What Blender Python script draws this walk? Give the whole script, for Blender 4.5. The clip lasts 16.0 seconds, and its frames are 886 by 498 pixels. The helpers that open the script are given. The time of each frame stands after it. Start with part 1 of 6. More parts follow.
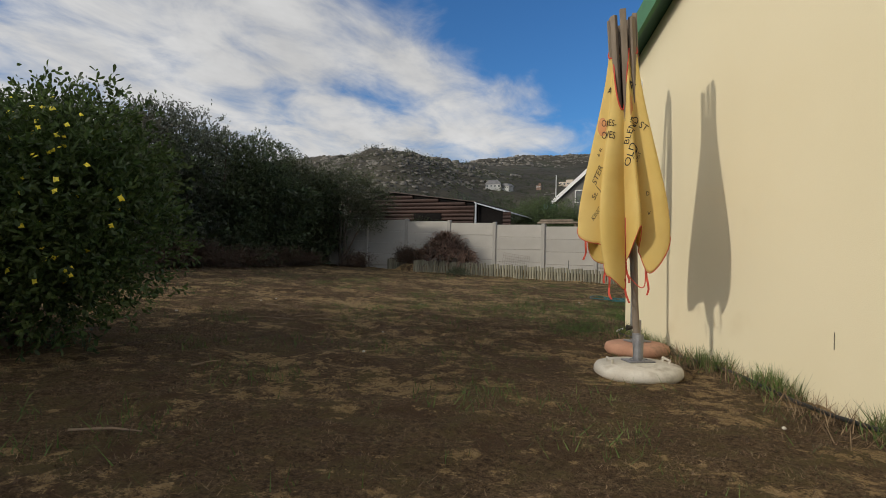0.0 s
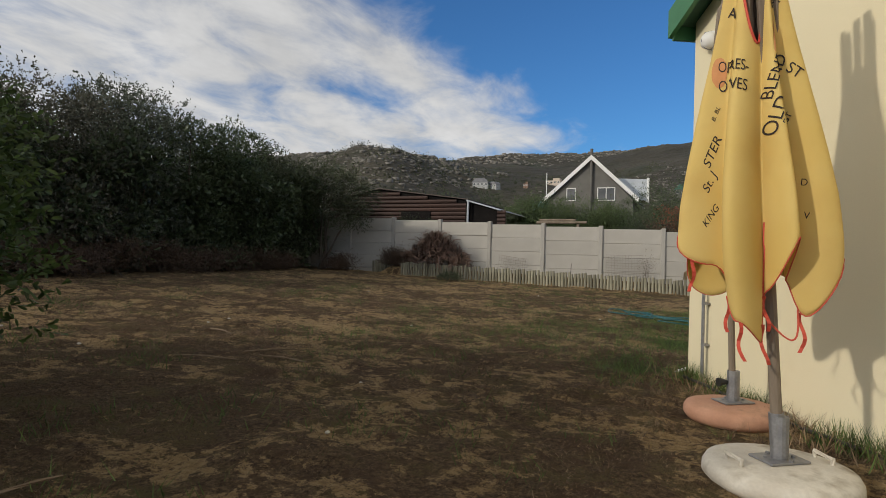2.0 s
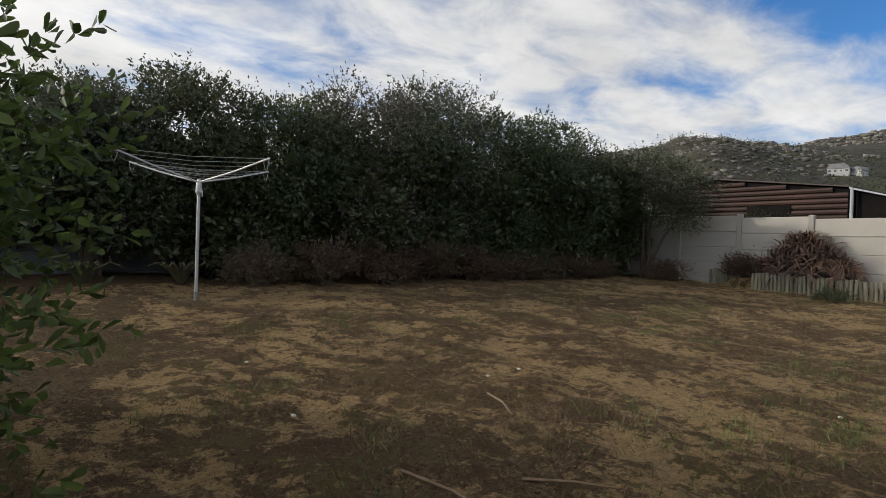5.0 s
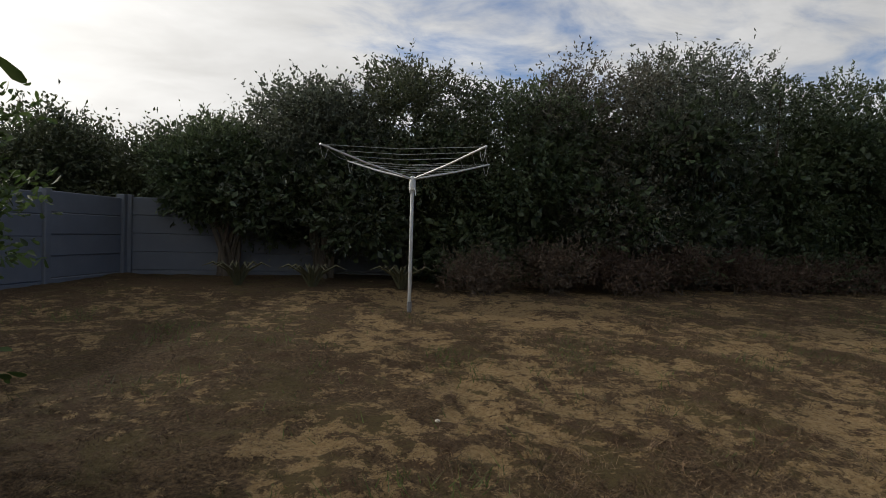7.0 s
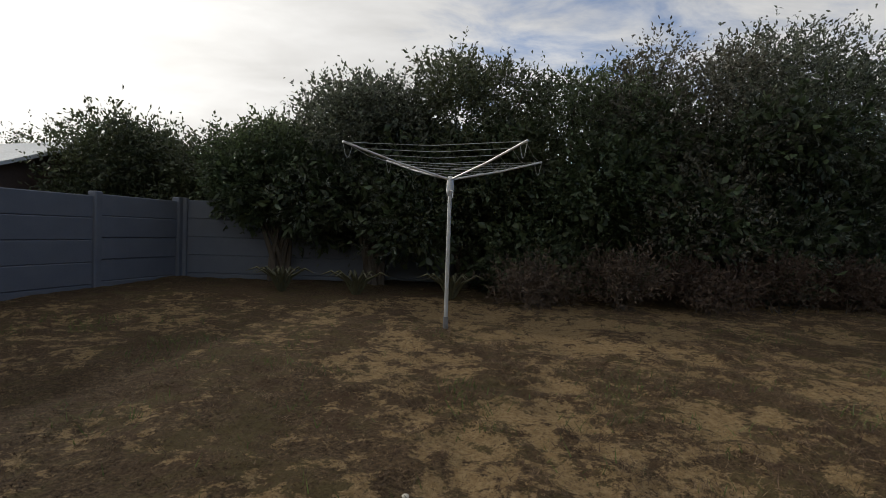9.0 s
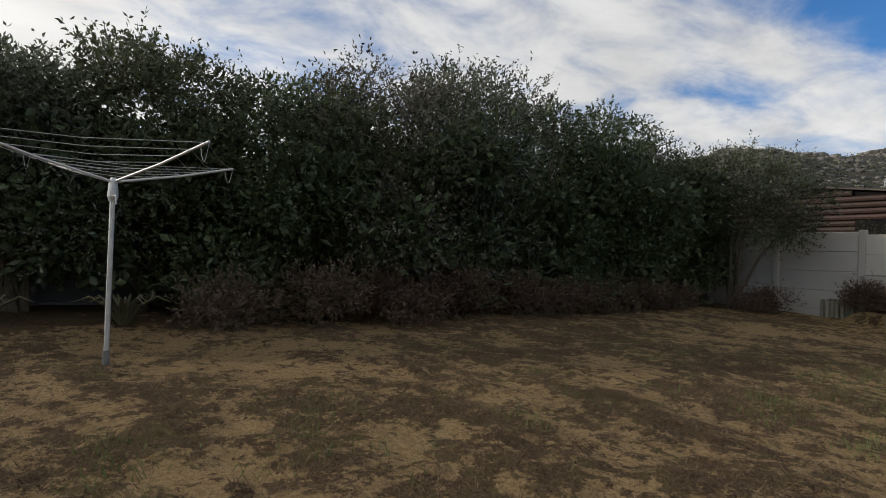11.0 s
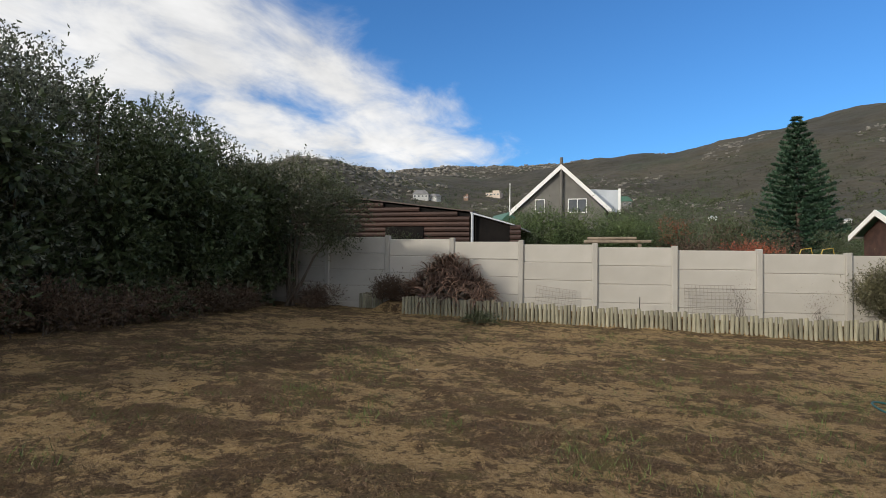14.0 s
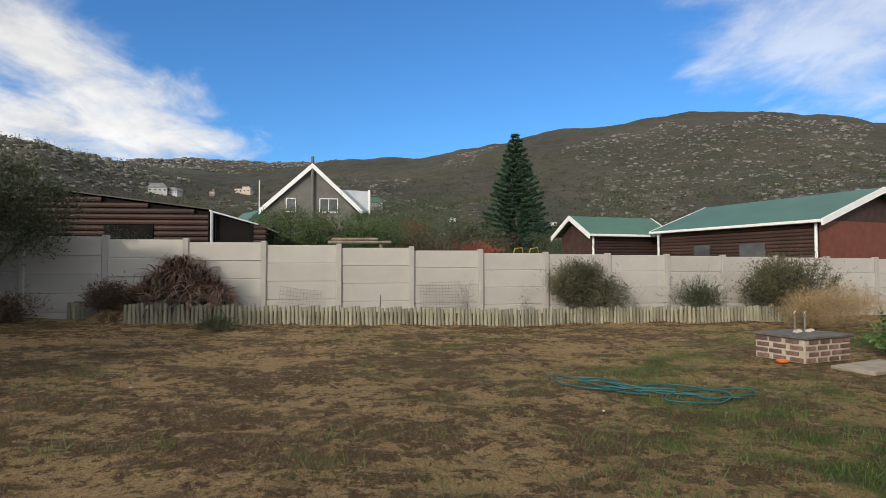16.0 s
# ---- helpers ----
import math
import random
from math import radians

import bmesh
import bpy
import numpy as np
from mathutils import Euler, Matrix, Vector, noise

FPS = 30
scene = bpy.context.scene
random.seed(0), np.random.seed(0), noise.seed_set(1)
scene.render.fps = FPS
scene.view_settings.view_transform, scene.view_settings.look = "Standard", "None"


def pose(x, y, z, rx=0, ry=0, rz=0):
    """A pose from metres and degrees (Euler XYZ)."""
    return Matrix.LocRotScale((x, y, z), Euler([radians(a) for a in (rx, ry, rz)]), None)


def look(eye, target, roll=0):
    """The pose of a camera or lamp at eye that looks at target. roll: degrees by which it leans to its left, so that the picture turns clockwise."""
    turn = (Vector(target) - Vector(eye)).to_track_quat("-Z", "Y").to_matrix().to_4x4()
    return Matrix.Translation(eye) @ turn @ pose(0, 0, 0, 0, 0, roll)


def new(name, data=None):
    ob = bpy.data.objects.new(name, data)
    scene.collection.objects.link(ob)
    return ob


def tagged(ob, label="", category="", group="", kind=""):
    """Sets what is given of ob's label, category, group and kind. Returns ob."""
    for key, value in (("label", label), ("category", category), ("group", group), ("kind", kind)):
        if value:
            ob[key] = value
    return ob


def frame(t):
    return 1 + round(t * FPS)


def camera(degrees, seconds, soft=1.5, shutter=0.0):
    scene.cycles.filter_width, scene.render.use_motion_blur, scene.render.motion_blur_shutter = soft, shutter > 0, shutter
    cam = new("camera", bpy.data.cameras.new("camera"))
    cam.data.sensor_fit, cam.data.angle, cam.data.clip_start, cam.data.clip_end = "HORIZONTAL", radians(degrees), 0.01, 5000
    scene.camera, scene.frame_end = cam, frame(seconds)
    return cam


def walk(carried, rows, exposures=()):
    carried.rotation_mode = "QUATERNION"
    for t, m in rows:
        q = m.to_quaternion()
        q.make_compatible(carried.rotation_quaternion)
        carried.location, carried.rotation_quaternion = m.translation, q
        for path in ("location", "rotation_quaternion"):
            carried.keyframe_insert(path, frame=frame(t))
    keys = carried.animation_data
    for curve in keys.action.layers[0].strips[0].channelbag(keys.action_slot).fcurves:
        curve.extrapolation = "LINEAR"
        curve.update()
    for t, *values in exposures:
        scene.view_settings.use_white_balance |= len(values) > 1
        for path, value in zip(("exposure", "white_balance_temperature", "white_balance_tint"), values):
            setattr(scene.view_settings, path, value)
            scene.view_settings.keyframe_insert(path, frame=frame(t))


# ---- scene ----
cam = camera(75.6, 16.0, soft=0.9)
PATH = [
    (0, (0.556, 1.777, 0.834), (-0.259, 3.603, 0.854), 1.3),
    (0.5, (0.348, 2.105, 0.87), (-0.455, 3.937, 0.886), 1.4),
    (1, (0.164, 2.488, 0.946), (-0.629, 4.324, 0.961), 1.4),
    (1.5, (-0.057, 2.858, 0.971), (-0.843, 4.697, 0.985), 1.4),
    (2, (-0.239, 3.249, 0.962), (-1.01, 5.094, 0.976), 1.5),
    (2.5, (-0.393, 3.644, 0.991), (-1.156, 5.493, 1.004), 1.5),
    (3, (-0.636, 4.035, 1.028), (-1.41, 5.879, 1.04), 1.7),
    (3.5, (-0.936, 4.406, 1.051), (-1.874, 6.172, 1.057), 1.8),
    (4, (-1.226, 4.724, 1.058), (-2.462, 6.297, 1.055), 1.9),
    (4.5, (-1.542, 4.988, 1.063), (-2.955, 6.403, 1.051), 2.0),
    (5, (-1.812, 5.219, 1.104), (-3.418, 6.41, 1.087), 1.7),
    (5.2, (-1.908, 5.299, 1.107), (-3.581, 6.396, 1.085), 1.8),
    (7.5, (-3.428, 6.066, 1.19), (-5.41, 6.332, 1.143), 1.5),
    (8, (-3.602, 6.244, 1.209), (-5.599, 6.346, 1.161), 1.5),
    (10.3, (-4.037, 6.734, 1.288), (-5.938, 7.358, 1.276), 2.2),
    (10.5, (-4.085, 6.753, 1.271), (-5.939, 7.503, 1.278), 1.9),
    (11, (-4.107, 6.803, 1.285), (-5.784, 7.893, 1.31), 2.0),
    (11.5, (-4.092, 6.821, 1.322), (-5.554, 8.186, 1.347), 2.0),
    (12, (-4.061, 6.844, 1.324), (-5.332, 8.388, 1.362), 1.8),
    (12.5, (-4.004, 6.837, 1.334), (-5.097, 8.511, 1.38), 1.5),
    (13, (-3.923, 6.838, 1.346), (-4.841, 8.614, 1.399), 1.3),
    (13.5, (-3.854, 6.861, 1.347), (-4.59, 8.719, 1.406), 0.9),
    (14, (-3.788, 6.851, 1.354), (-4.352, 8.769, 1.415), 0.8),
    (14.5, (-3.712, 6.833, 1.36), (-4.099, 8.795, 1.424), 0.6),
    (15, (-3.652, 6.837, 1.352), (-3.877, 8.823, 1.418), 0.4),
    (15.5, (-3.574, 6.827, 1.363), (-3.589, 8.826, 1.427), 0.1),
    (16, (-3.554, 6.824, 1.392), (-3.28, 8.804, 1.454), -0.2),
]
walk(cam, [(t, look(eye, target, roll)) for t, eye, target, roll in PATH],
     [(0, -0.5), (1.5, -0.5), (3.5, -0.28), (5.2, -0.18), (7.3, -0.5), (8.2, -0.5), (10.3, -0.42), (12, -0.06), (16, 0.0)])

# ---------- world, sun ----------
SUN_AZ, SUN_EL = radians(-143.5), radians(20.5)      # azimuth from +y towards +x
to_sun = Vector((math.sin(SUN_AZ) * math.cos(SUN_EL), math.cos(SUN_AZ) * math.cos(SUN_EL), math.sin(SUN_EL)))
sun_data = bpy.data.lights.new("sun", "SUN")
sun_data.energy, sun_data.angle, sun_data.color = 2.35, radians(1.4), (1.0, 0.92, 0.79)
sun = new("sun", sun_data)
sun.matrix_world = look((0, 0, 40), Vector((0, 0, 40)) - to_sun)


def make_world():
    world = bpy.data.worlds.new("sky")
    scene.world = world
    world.use_nodes = True
    nt = world.node_tree
    nt.nodes.clear()
    N, L = nt.nodes.new, nt.links.new

    def math_node(op, a, b=None, clamp=False):
        n = N("ShaderNodeMath")
        n.operation, n.use_clamp = op, clamp
        for i, v in enumerate((a, b)):
            if v is None:
                continue
            if isinstance(v, (int, float)):
                n.inputs[i].default_value = v
            else:
                L(v, n.inputs[i])
        return n.outputs[0]

    def dot(vec, const):
        n = N("ShaderNodeVectorMath")
        n.operation = "DOT_PRODUCT"
        L(vec, n.inputs[0])
        n.inputs[1].default_value = const
        return n.outputs["Value"]

    out, bg = N("ShaderNodeOutputWorld"), N("ShaderNodeBackground")
    sky = N("ShaderNodeTexSky")
    sky.sky_type, sky.sun_disc = "NISHITA", False
    sky.sun_elevation, sky.sun_rotation = SUN_EL, SUN_AZ
    sky.air_density, sky.dust_density, sky.ozone_density = 1.0, 0.6, 3.0
    co = N("ShaderNodeTexCoord").outputs["Generated"]
    dirn = N("ShaderNodeVectorMath")
    dirn.operation = "NORMALIZE"
    L(co, dirn.inputs[0])
    d = dirn.outputs[0]
    sep = N("ShaderNodeSeparateXYZ")
    L(d, sep.inputs[0])
    # clouds lie on a flat layer: project the direction on it
    z = math_node("ADD", math_node("MAXIMUM", sep.outputs[2], 0.0), 0.16)
    comb = N("ShaderNodeCombineXYZ")
    L(math_node("DIVIDE", sep.outputs[0], z), comb.inputs[0])
    L(math_node("DIVIDE", sep.outputs[1], z), comb.inputs[1])

    def noise_tex(scale, detail, rough, dist, off, stretch=(1, 1, 1)):
        mp = N("ShaderNodeMapping")
        mp.inputs["Location"].default_value = (off, off * 0.7, 0)
        mp.inputs["Rotation"].default_value = (0, 0, radians(35))
        mp.inputs["Scale"].default_value = stretch
        L(comb.outputs[0], mp.inputs[0])
        n = N("ShaderNodeTexNoise")
        n.inputs["Scale"].default_value, n.inputs["Detail"].default_value = scale, detail
        n.inputs["Roughness"].default_value, n.inputs["Distortion"].default_value = rough, dist
        L(mp.outputs[0], n.inputs["Vector"])
        return n.outputs["Fac"]

    big = noise_tex(0.9, 3.0, 0.5, 0.3, 3.1)
    fine = noise_tex(3.4, 9.0, 0.58, 0.35, 1.7, (1.0, 0.7, 1.0))
    # the bank of cloud fills one side of the sky and ends along a slanting edge
    edge = math_node("MULTIPLY", dot(d, (-0.614, 0.050, -0.793)), 5.0)
    body = math_node("ADD", math_node("MAXIMUM", math_node("MINIMUM", edge, 0.42), -0.7), math_node("MULTIPLY", math_node("SUBTRACT", fine, 0.5), 1.5))
    body = math_node("ADD", body, math_node("MULTIPLY", math_node("SUBTRACT", big, 0.5), 0.8))
    # overhead and behind the cover is closed
    up = N("ShaderNodeMapRange")
    up.interpolation_type = "SMOOTHSTEP"
    up.inputs["From Min"].default_value, up.inputs["From Max"].default_value, up.inputs["To Max"].default_value = 0.45, 0.62, 1.2
    L(sep.outputs[2], up.inputs[0])
    back = N("ShaderNodeMapRange")
    back.interpolation_type = "SMOOTHSTEP"
    back.inputs["From Min"].default_value, back.inputs["From Max"].default_value, back.inputs["To Max"].default_value = 0.15, -0.25, 0.9
    L(sep.outputs[1], back.inputs[0])
    east = N("ShaderNodeMapRange")
    east.interpolation_type = "SMOOTHSTEP"
    east.inputs["From Min"].default_value, east.inputs["From Max"].default_value, east.inputs["To Max"].default_value = 0.76, 0.92, 1.0
    L(sep.outputs[0], east.inputs[0])
    body = math_node("ADD", math_node("ADD", math_node("ADD", body, up.outputs[0]), back.outputs[0]), east.outputs[0])
    # a second thin drift on the clear side
    drift = math_node("SUBTRACT", dot(d, (0.655, 0.645, 0.395)), 0.985)
    drift = math_node("ADD", math_node("MULTIPLY", drift, 16.0), math_node("MULTIPLY", math_node("SUBTRACT", fine, 0.42), 1.6))
    ramp = N("ShaderNodeMapRange")
    ramp.interpolation_type = "SMOOTHSTEP"
    ramp.inputs["From Min"].default_value, ramp.inputs["From Max"].default_value = -0.14, 0.55
    L(body, ramp.inputs[0])
    ramp2 = N("ShaderNodeMapRange")
    ramp2.interpolation_type = "SMOOTHSTEP"
    ramp2.inputs["From Min"].default_value, ramp2.inputs["From Max"].default_value = -0.15, 0.5
    ramp2.inputs["To Max"].default_value = 0.6
    L(drift, ramp2.inputs[0])
    mask = math_node("MAXIMUM", ramp.outputs[0], ramp2.outputs[0])
    # cloud brightness: shaded bellies, brighter towards the sun
    belly = noise_tex(2.1, 5.0, 0.55, 0.2, 6.3, (1.0, 0.6, 1.0))
    near_sun = math_node("POWER", math_node("MAXIMUM", dot(d, tuple(to_sun)), 0.0), 4.0)
    bright = math_node("ADD", math_node("ADD", math_node("MULTIPLY", belly, CLOUD_VAR), CLOUD_BASE), math_node("MULTIPLY", math_node("SUBTRACT", fine, 0.5), 5.0))
    cc = N("ShaderNodeVectorMath")
    cc.operation = "SCALE"
    cc.inputs[0].default_value = (0.985, 0.985, 0.985)
    L(bright, cc.inputs["Scale"])
    warm = N("ShaderNodeVectorMath")
    warm.operation = "SCALE"
    warm.inputs[0].default_value = (1.0, 0.95, 0.86)
    L(math_node("MULTIPLY", near_sun, CLOUD_SUN), warm.inputs["Scale"])
    # overhead the cover is thick, its belly grey
    zenith = N("ShaderNodeMapRange")
    zenith.interpolation_type = "SMOOTHSTEP"
    zenith.inputs["From Min"].default_value, zenith.inputs["From Max"].default_value, zenith.inputs["To Max"].default_value = 0.45, 1.0, -3.2
    L(sep.outputs[2], zenith.inputs[0])
    high = N("ShaderNodeVectorMath")
    high.operation = "SCALE"
    high.inputs[0].default_value = (1.0, 1.0, 1.0)
    L(zenith.outputs[0], high.inputs["Scale"])
    glow = N("ShaderNodeVectorMath")
    L(warm.outputs[0], glow.inputs[0])
    L(high.outputs[0], glow.inputs[1])
    cloud = N("ShaderNodeVectorMath")
    L(cc.outputs[0], cloud.inputs[0])
    L(glow.outputs[0], cloud.inputs[1])
    skys = N("ShaderNodeVectorMath")
    skys.operation = "MULTIPLY"
    skys.inputs[1].default_value = SKY_GAIN
    L(sky.outputs[0], skys.inputs[0])
    mix = N("ShaderNodeMix")
    mix.data_type = "RGBA"
    L(mask, mix.inputs["Factor"])
    L(skys.outputs[0], mix.inputs["A"])
    L(cloud.outputs[0], mix.inputs["B"])
    L(mix.outputs["Result"], bg.inputs["Color"])
    bg.inputs["Strength"].default_value = 0.1
    L(bg.outputs[0], out.inputs["Surface"])


CLOUD_BASE, CLOUD_VAR, CLOUD_SUN, SKY_GAIN = 4.8, 7.2, 12.0, (0.62, 1.16, 1.66)
make_world()


# ---------- materials ----------
def srgb(r, g, b):
    return tuple(c / 12.92 if c <= 0.04045 else ((c + 0.055) / 1.055) ** 2.4 for c in (r, g, b)) + (1,)


def material(name, a, b, scale=8.0, rough=0.8, bump=0.2, fine=60.0, metal=0.0, fine_mix=0.35, stretch=(1, 1, 1), c=None, island=0.0,
             obj_var=0.0, spec=0.5, c_lo=0.55, c_hi=0.7, c_scale=1.5, dist=0.01, coord="Object", translucent=0.0, detail=5.0):
    """Two base colours mixed by a broad noise, a fine grain over it, an optional third colour in stains, and bump."""
    m = bpy.data.materials.new(name)
    m.use_nodes = True
    nt = m.node_tree
    N, L = nt.nodes.new, nt.links.new
    p = nt.nodes["Principled BSDF"]
    co = N("ShaderNodeTexCoord").outputs[coord]
    mp = N("ShaderNodeMapping")
    mp.inputs["Scale"].default_value = stretch
    L(co, mp.inputs[0])

    def tex(s, det):
        n = N("ShaderNodeTexNoise")
        n.inputs["Scale"].default_value, n.inputs["Detail"].default_value = s, det
        L(mp.outputs[0], n.inputs["Vector"])
        return n.outputs["Fac"]

    def mixc(f, x, y):
        n = N("ShaderNodeMix")
        n.data_type = "RGBA"
        if isinstance(f, float):
            n.inputs["Factor"].default_value = f
        else:
            L(f, n.inputs["Factor"])
        for k, v in (("A", x), ("B", y)):
            if isinstance(v, tuple):
                n.inputs[k].default_value = v
            else:
                L(v, n.inputs[k])
        return n.outputs["Result"]

    def ramp(v, lo, hi):
        n = N("ShaderNodeMapRange")
        n.interpolation_type = "SMOOTHSTEP"
        n.inputs["From Min"].default_value, n.inputs["From Max"].default_value = lo, hi
        L(v, n.inputs[0])
        return n.outputs[0]

    broad, grain = tex(scale, detail), tex(fine, 3.0)
    col = mixc(ramp(broad, 0.3, 0.7), a, b)
    if c:
        col = mixc(ramp(tex(c_scale, 6.0), c_lo, c_hi), col, c)
    hsv = N("ShaderNodeHueSaturation")
    val = N("ShaderNodeMath")
    val.operation = "MULTIPLY_ADD"
    L(grain, val.inputs[0])
    val.inputs[1].default_value, val.inputs[2].default_value = 2 * fine_mix, 1 - fine_mix
    last = val.outputs[0]
    if island or obj_var:
        src = N("ShaderNodeNewGeometry").outputs["Random Per Island"] if island else N("ShaderNodeObjectInfo").outputs["Random"]
        amt = island or obj_var
        v2 = N("ShaderNodeMath")
        v2.operation = "MULTIPLY_ADD"
        L(src, v2.inputs[0])
        v2.inputs[1].default_value, v2.inputs[2].default_value = 2 * amt, 1 - amt
        v3 = N("ShaderNodeMath")
        v3.operation = "MULTIPLY"
        L(last, v3.inputs[0])
        L(v2.outputs[0], v3.inputs[1])
        last = v3.outputs[0]
    L(last, hsv.inputs["Value"])
    L(col, hsv.inputs["Color"])
    L(hsv.outputs[0], p.inputs["Base Color"])
    p.inputs["Roughness"].default_value, p.inputs["Metallic"].default_value = rough, metal
    p.inputs["Specular IOR Level"].default_value = spec
    if bump:
        bn = N("ShaderNodeBump")
        bn.inputs["Strength"].default_value, bn.inputs["Distance"].default_value = bump, dist
        L(grain, bn.inputs["Height"])
        L(bn.outputs[0], p.inputs["Normal"])
    if translucent:
        tr = N("ShaderNodeBsdfTranslucent")
        L(hsv.outputs[0], tr.inputs["Color"])
        mx = N("ShaderNodeMixShader")
        mx.inputs[0].default_value = translucent
        L(p.outputs[0], mx.inputs[1])
        L(tr.outputs[0], mx.inputs[2])
        L(mx.outputs[0], nt.nodes["Material Output"].inputs["Surface"])
    return m


M = {}
M["concrete"] = material("concrete_panel", (0.396, 0.373, 0.333, 1), (0.459, 0.436, 0.396, 1), 1.2, .9, .25, 90, fine_mix=.08, c=(0.333, 0.315, 0.279, 1), c_lo=.6, c_hi=.8, obj_var=.06, dist=.004)
M["post"] = material("concrete_post", (0.333, 0.315, 0.284, 1), (0.396, 0.378, 0.342, 1), 2, .9, .3, 90, fine_mix=.1, c=(0.297, 0.279, 0.252, 1), c_lo=.55, c_hi=.8, obj_var=.05, dist=.004)
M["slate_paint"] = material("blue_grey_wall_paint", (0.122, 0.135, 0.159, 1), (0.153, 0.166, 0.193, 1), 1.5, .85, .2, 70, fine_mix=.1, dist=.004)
M["plaster"] = material("cream_plaster", (0.756, 0.67, 0.459, 1), (0.783, 0.702, 0.495, 1), .8, .85, .22, 130, fine_mix=.05, c=(0.702, 0.612, 0.405, 1), c_lo=.6, c_hi=.85, dist=.003, spec=.3)
M["green_paint"] = material("green_paint", (.035, .16, .065, 1), (.05, .19, .08, 1), 3, .45, .1, 60, fine_mix=.1, dist=.002)
M["green_roof"] = material("green_sheet_roof", (.045, .12, .085, 1), (.06, .15, .105, 1), .7, .5, .1, 20, fine_mix=.1, dist=.004)
M["leaf"] = material("leathery_leaf", (0.057, 0.0832, 0.037, 1), (0.098, 0.126, 0.0607, 1), .8, .40, 0, 9, fine_mix=.3, island=.55, translucent=.34, spec=.5)
M["leaf_grey"] = material("grey_green_leaf", (0.0775, 0.0907, 0.0607, 1), (0.128, 0.144, 0.1, 1), .7, .42, 0, 9, fine_mix=.3, island=.55, translucent=.34, spec=.5)
M["leaf_bright"] = material("fresh_green_leaf", (.06, .13, .03, 1), (.10, .18, .045, 1), .8, .5, 0, 9, fine_mix=.3, island=.4, translucent=.2)
M["leaf_dry"] = material("dry_brown_leaf", (0.0572, 0.0343, 0.022, 1), (0.0968, 0.0616, 0.0398, 1), 1.5, .7, 0, 12, fine_mix=.3, island=.4)
M["bark"] = material("grey_brown_bark", (.07, .055, .04, 1), (.13, .105, .08, 1), 6, .9, .5, 40, fine_mix=.3, stretch=(1, 1, .25))


# ---------- builders ----------
def mesh_of(name, bm, mat):
    me = bpy.data.meshes.new(name)
    bm.to_mesh(me)
    bm.free()
    if mat:
        me.materials.append(mat)
    return me


def part(name, bm, mat, parent=None, label="", smooth=False, at=None):
    """Links a bmesh (or a ready mesh) as one mesh object under a thing or a part."""
    me = bm if isinstance(bm, bpy.types.Mesh) else mesh_of(name, bm, mat)
    if smooth:
        me.polygons.foreach_set("use_smooth", [True] * len(me.polygons))
    ob = new(name, me)
    if at is not None:
        ob.matrix_basis = at
    if parent:
        ob.parent = parent
    if label:
        ob["label"] = label
    return ob


def thing(name, m, label, category, group="", kind=""):
    ob = new(name)
    ob.matrix_basis = m
    ob.empty_display_size = 0.1
    return tagged(ob, label, category, group, kind)


def box(bm, cx, cy, cz, sx, sy, sz, rz=0.0, bevel=0.0, m=None):
    """A box with its centre and sizes in metres, turned rz degrees, edges bevelled."""
    mat = (m or Matrix()) @ Matrix.LocRotScale((cx, cy, cz), Euler((0, 0, radians(rz))), None)
    r = bmesh.ops.create_cube(bm, size=1, matrix=mat @ Matrix.Diagonal((sx, sy, sz, 1)))
    if bevel:
        edges = list({e for v in r["verts"] for e in v.link_edges})
        bmesh.ops.bevel(bm, geom=edges, offset=bevel, segments=1, affect="EDGES")
    return bm


def tube(bm, pts, radii, sides=8, cap=True):
    """A tapered tube along points."""
    rings, pts = [], [Vector(p) for p in pts]
    if isinstance(radii, (int, float)):
        radii = [radii] * len(pts)
    for i, p in enumerate(pts):
        d = (pts[min(i + 1, len(pts) - 1)] - pts[max(i - 1, 0)]).normalized()
        a = d.orthogonal().normalized() if abs(d.z) > 0.9 else d.cross(Vector((0, 0, 1))).normalized()
        b = d.cross(a)
        rings.append([bm.verts.new(p + radii[i] * (math.cos(2 * math.pi * k / sides) * a + math.sin(2 * math.pi * k / sides) * b)) for k in range(sides)])
    for r0, r1 in zip(rings, rings[1:]):
        # the ring may have turned: join nearest corners
        s = min(range(sides), key=lambda k: (r1[k].co - pts[0] - (r0[0].co - pts[0])).length)
        for k in range(sides):
            bm.faces.new((r0[k], r0[(k + 1) % sides], r1[(k + 1 + s) % sides], r1[(k + s) % sides]))
    if cap:
        bm.faces.new(rings[0][::-1])
        bm.faces.new(rings[-1])
    return bm


def lathe(bm, prof, sides=20, m=None):
    """A solid of revolution about z from (radius, height) pairs."""
    rings = []
    for r, h in prof:
        rings.append([bm.verts.new((m or Matrix()) @ Vector((r * math.cos(2 * math.pi * k / sides), r * math.sin(2 * math.pi * k / sides), h))) for k in range(sides)])
    for r0, r1 in zip(rings, rings[1:]):
        for k in range(sides):
            bm.faces.new((r0[k], r0[(k + 1) % sides], r1[(k + 1) % sides], r1[k]))
    bm.faces.new(rings[0][::-1])
    bm.faces.new(rings[-1])
    return bm


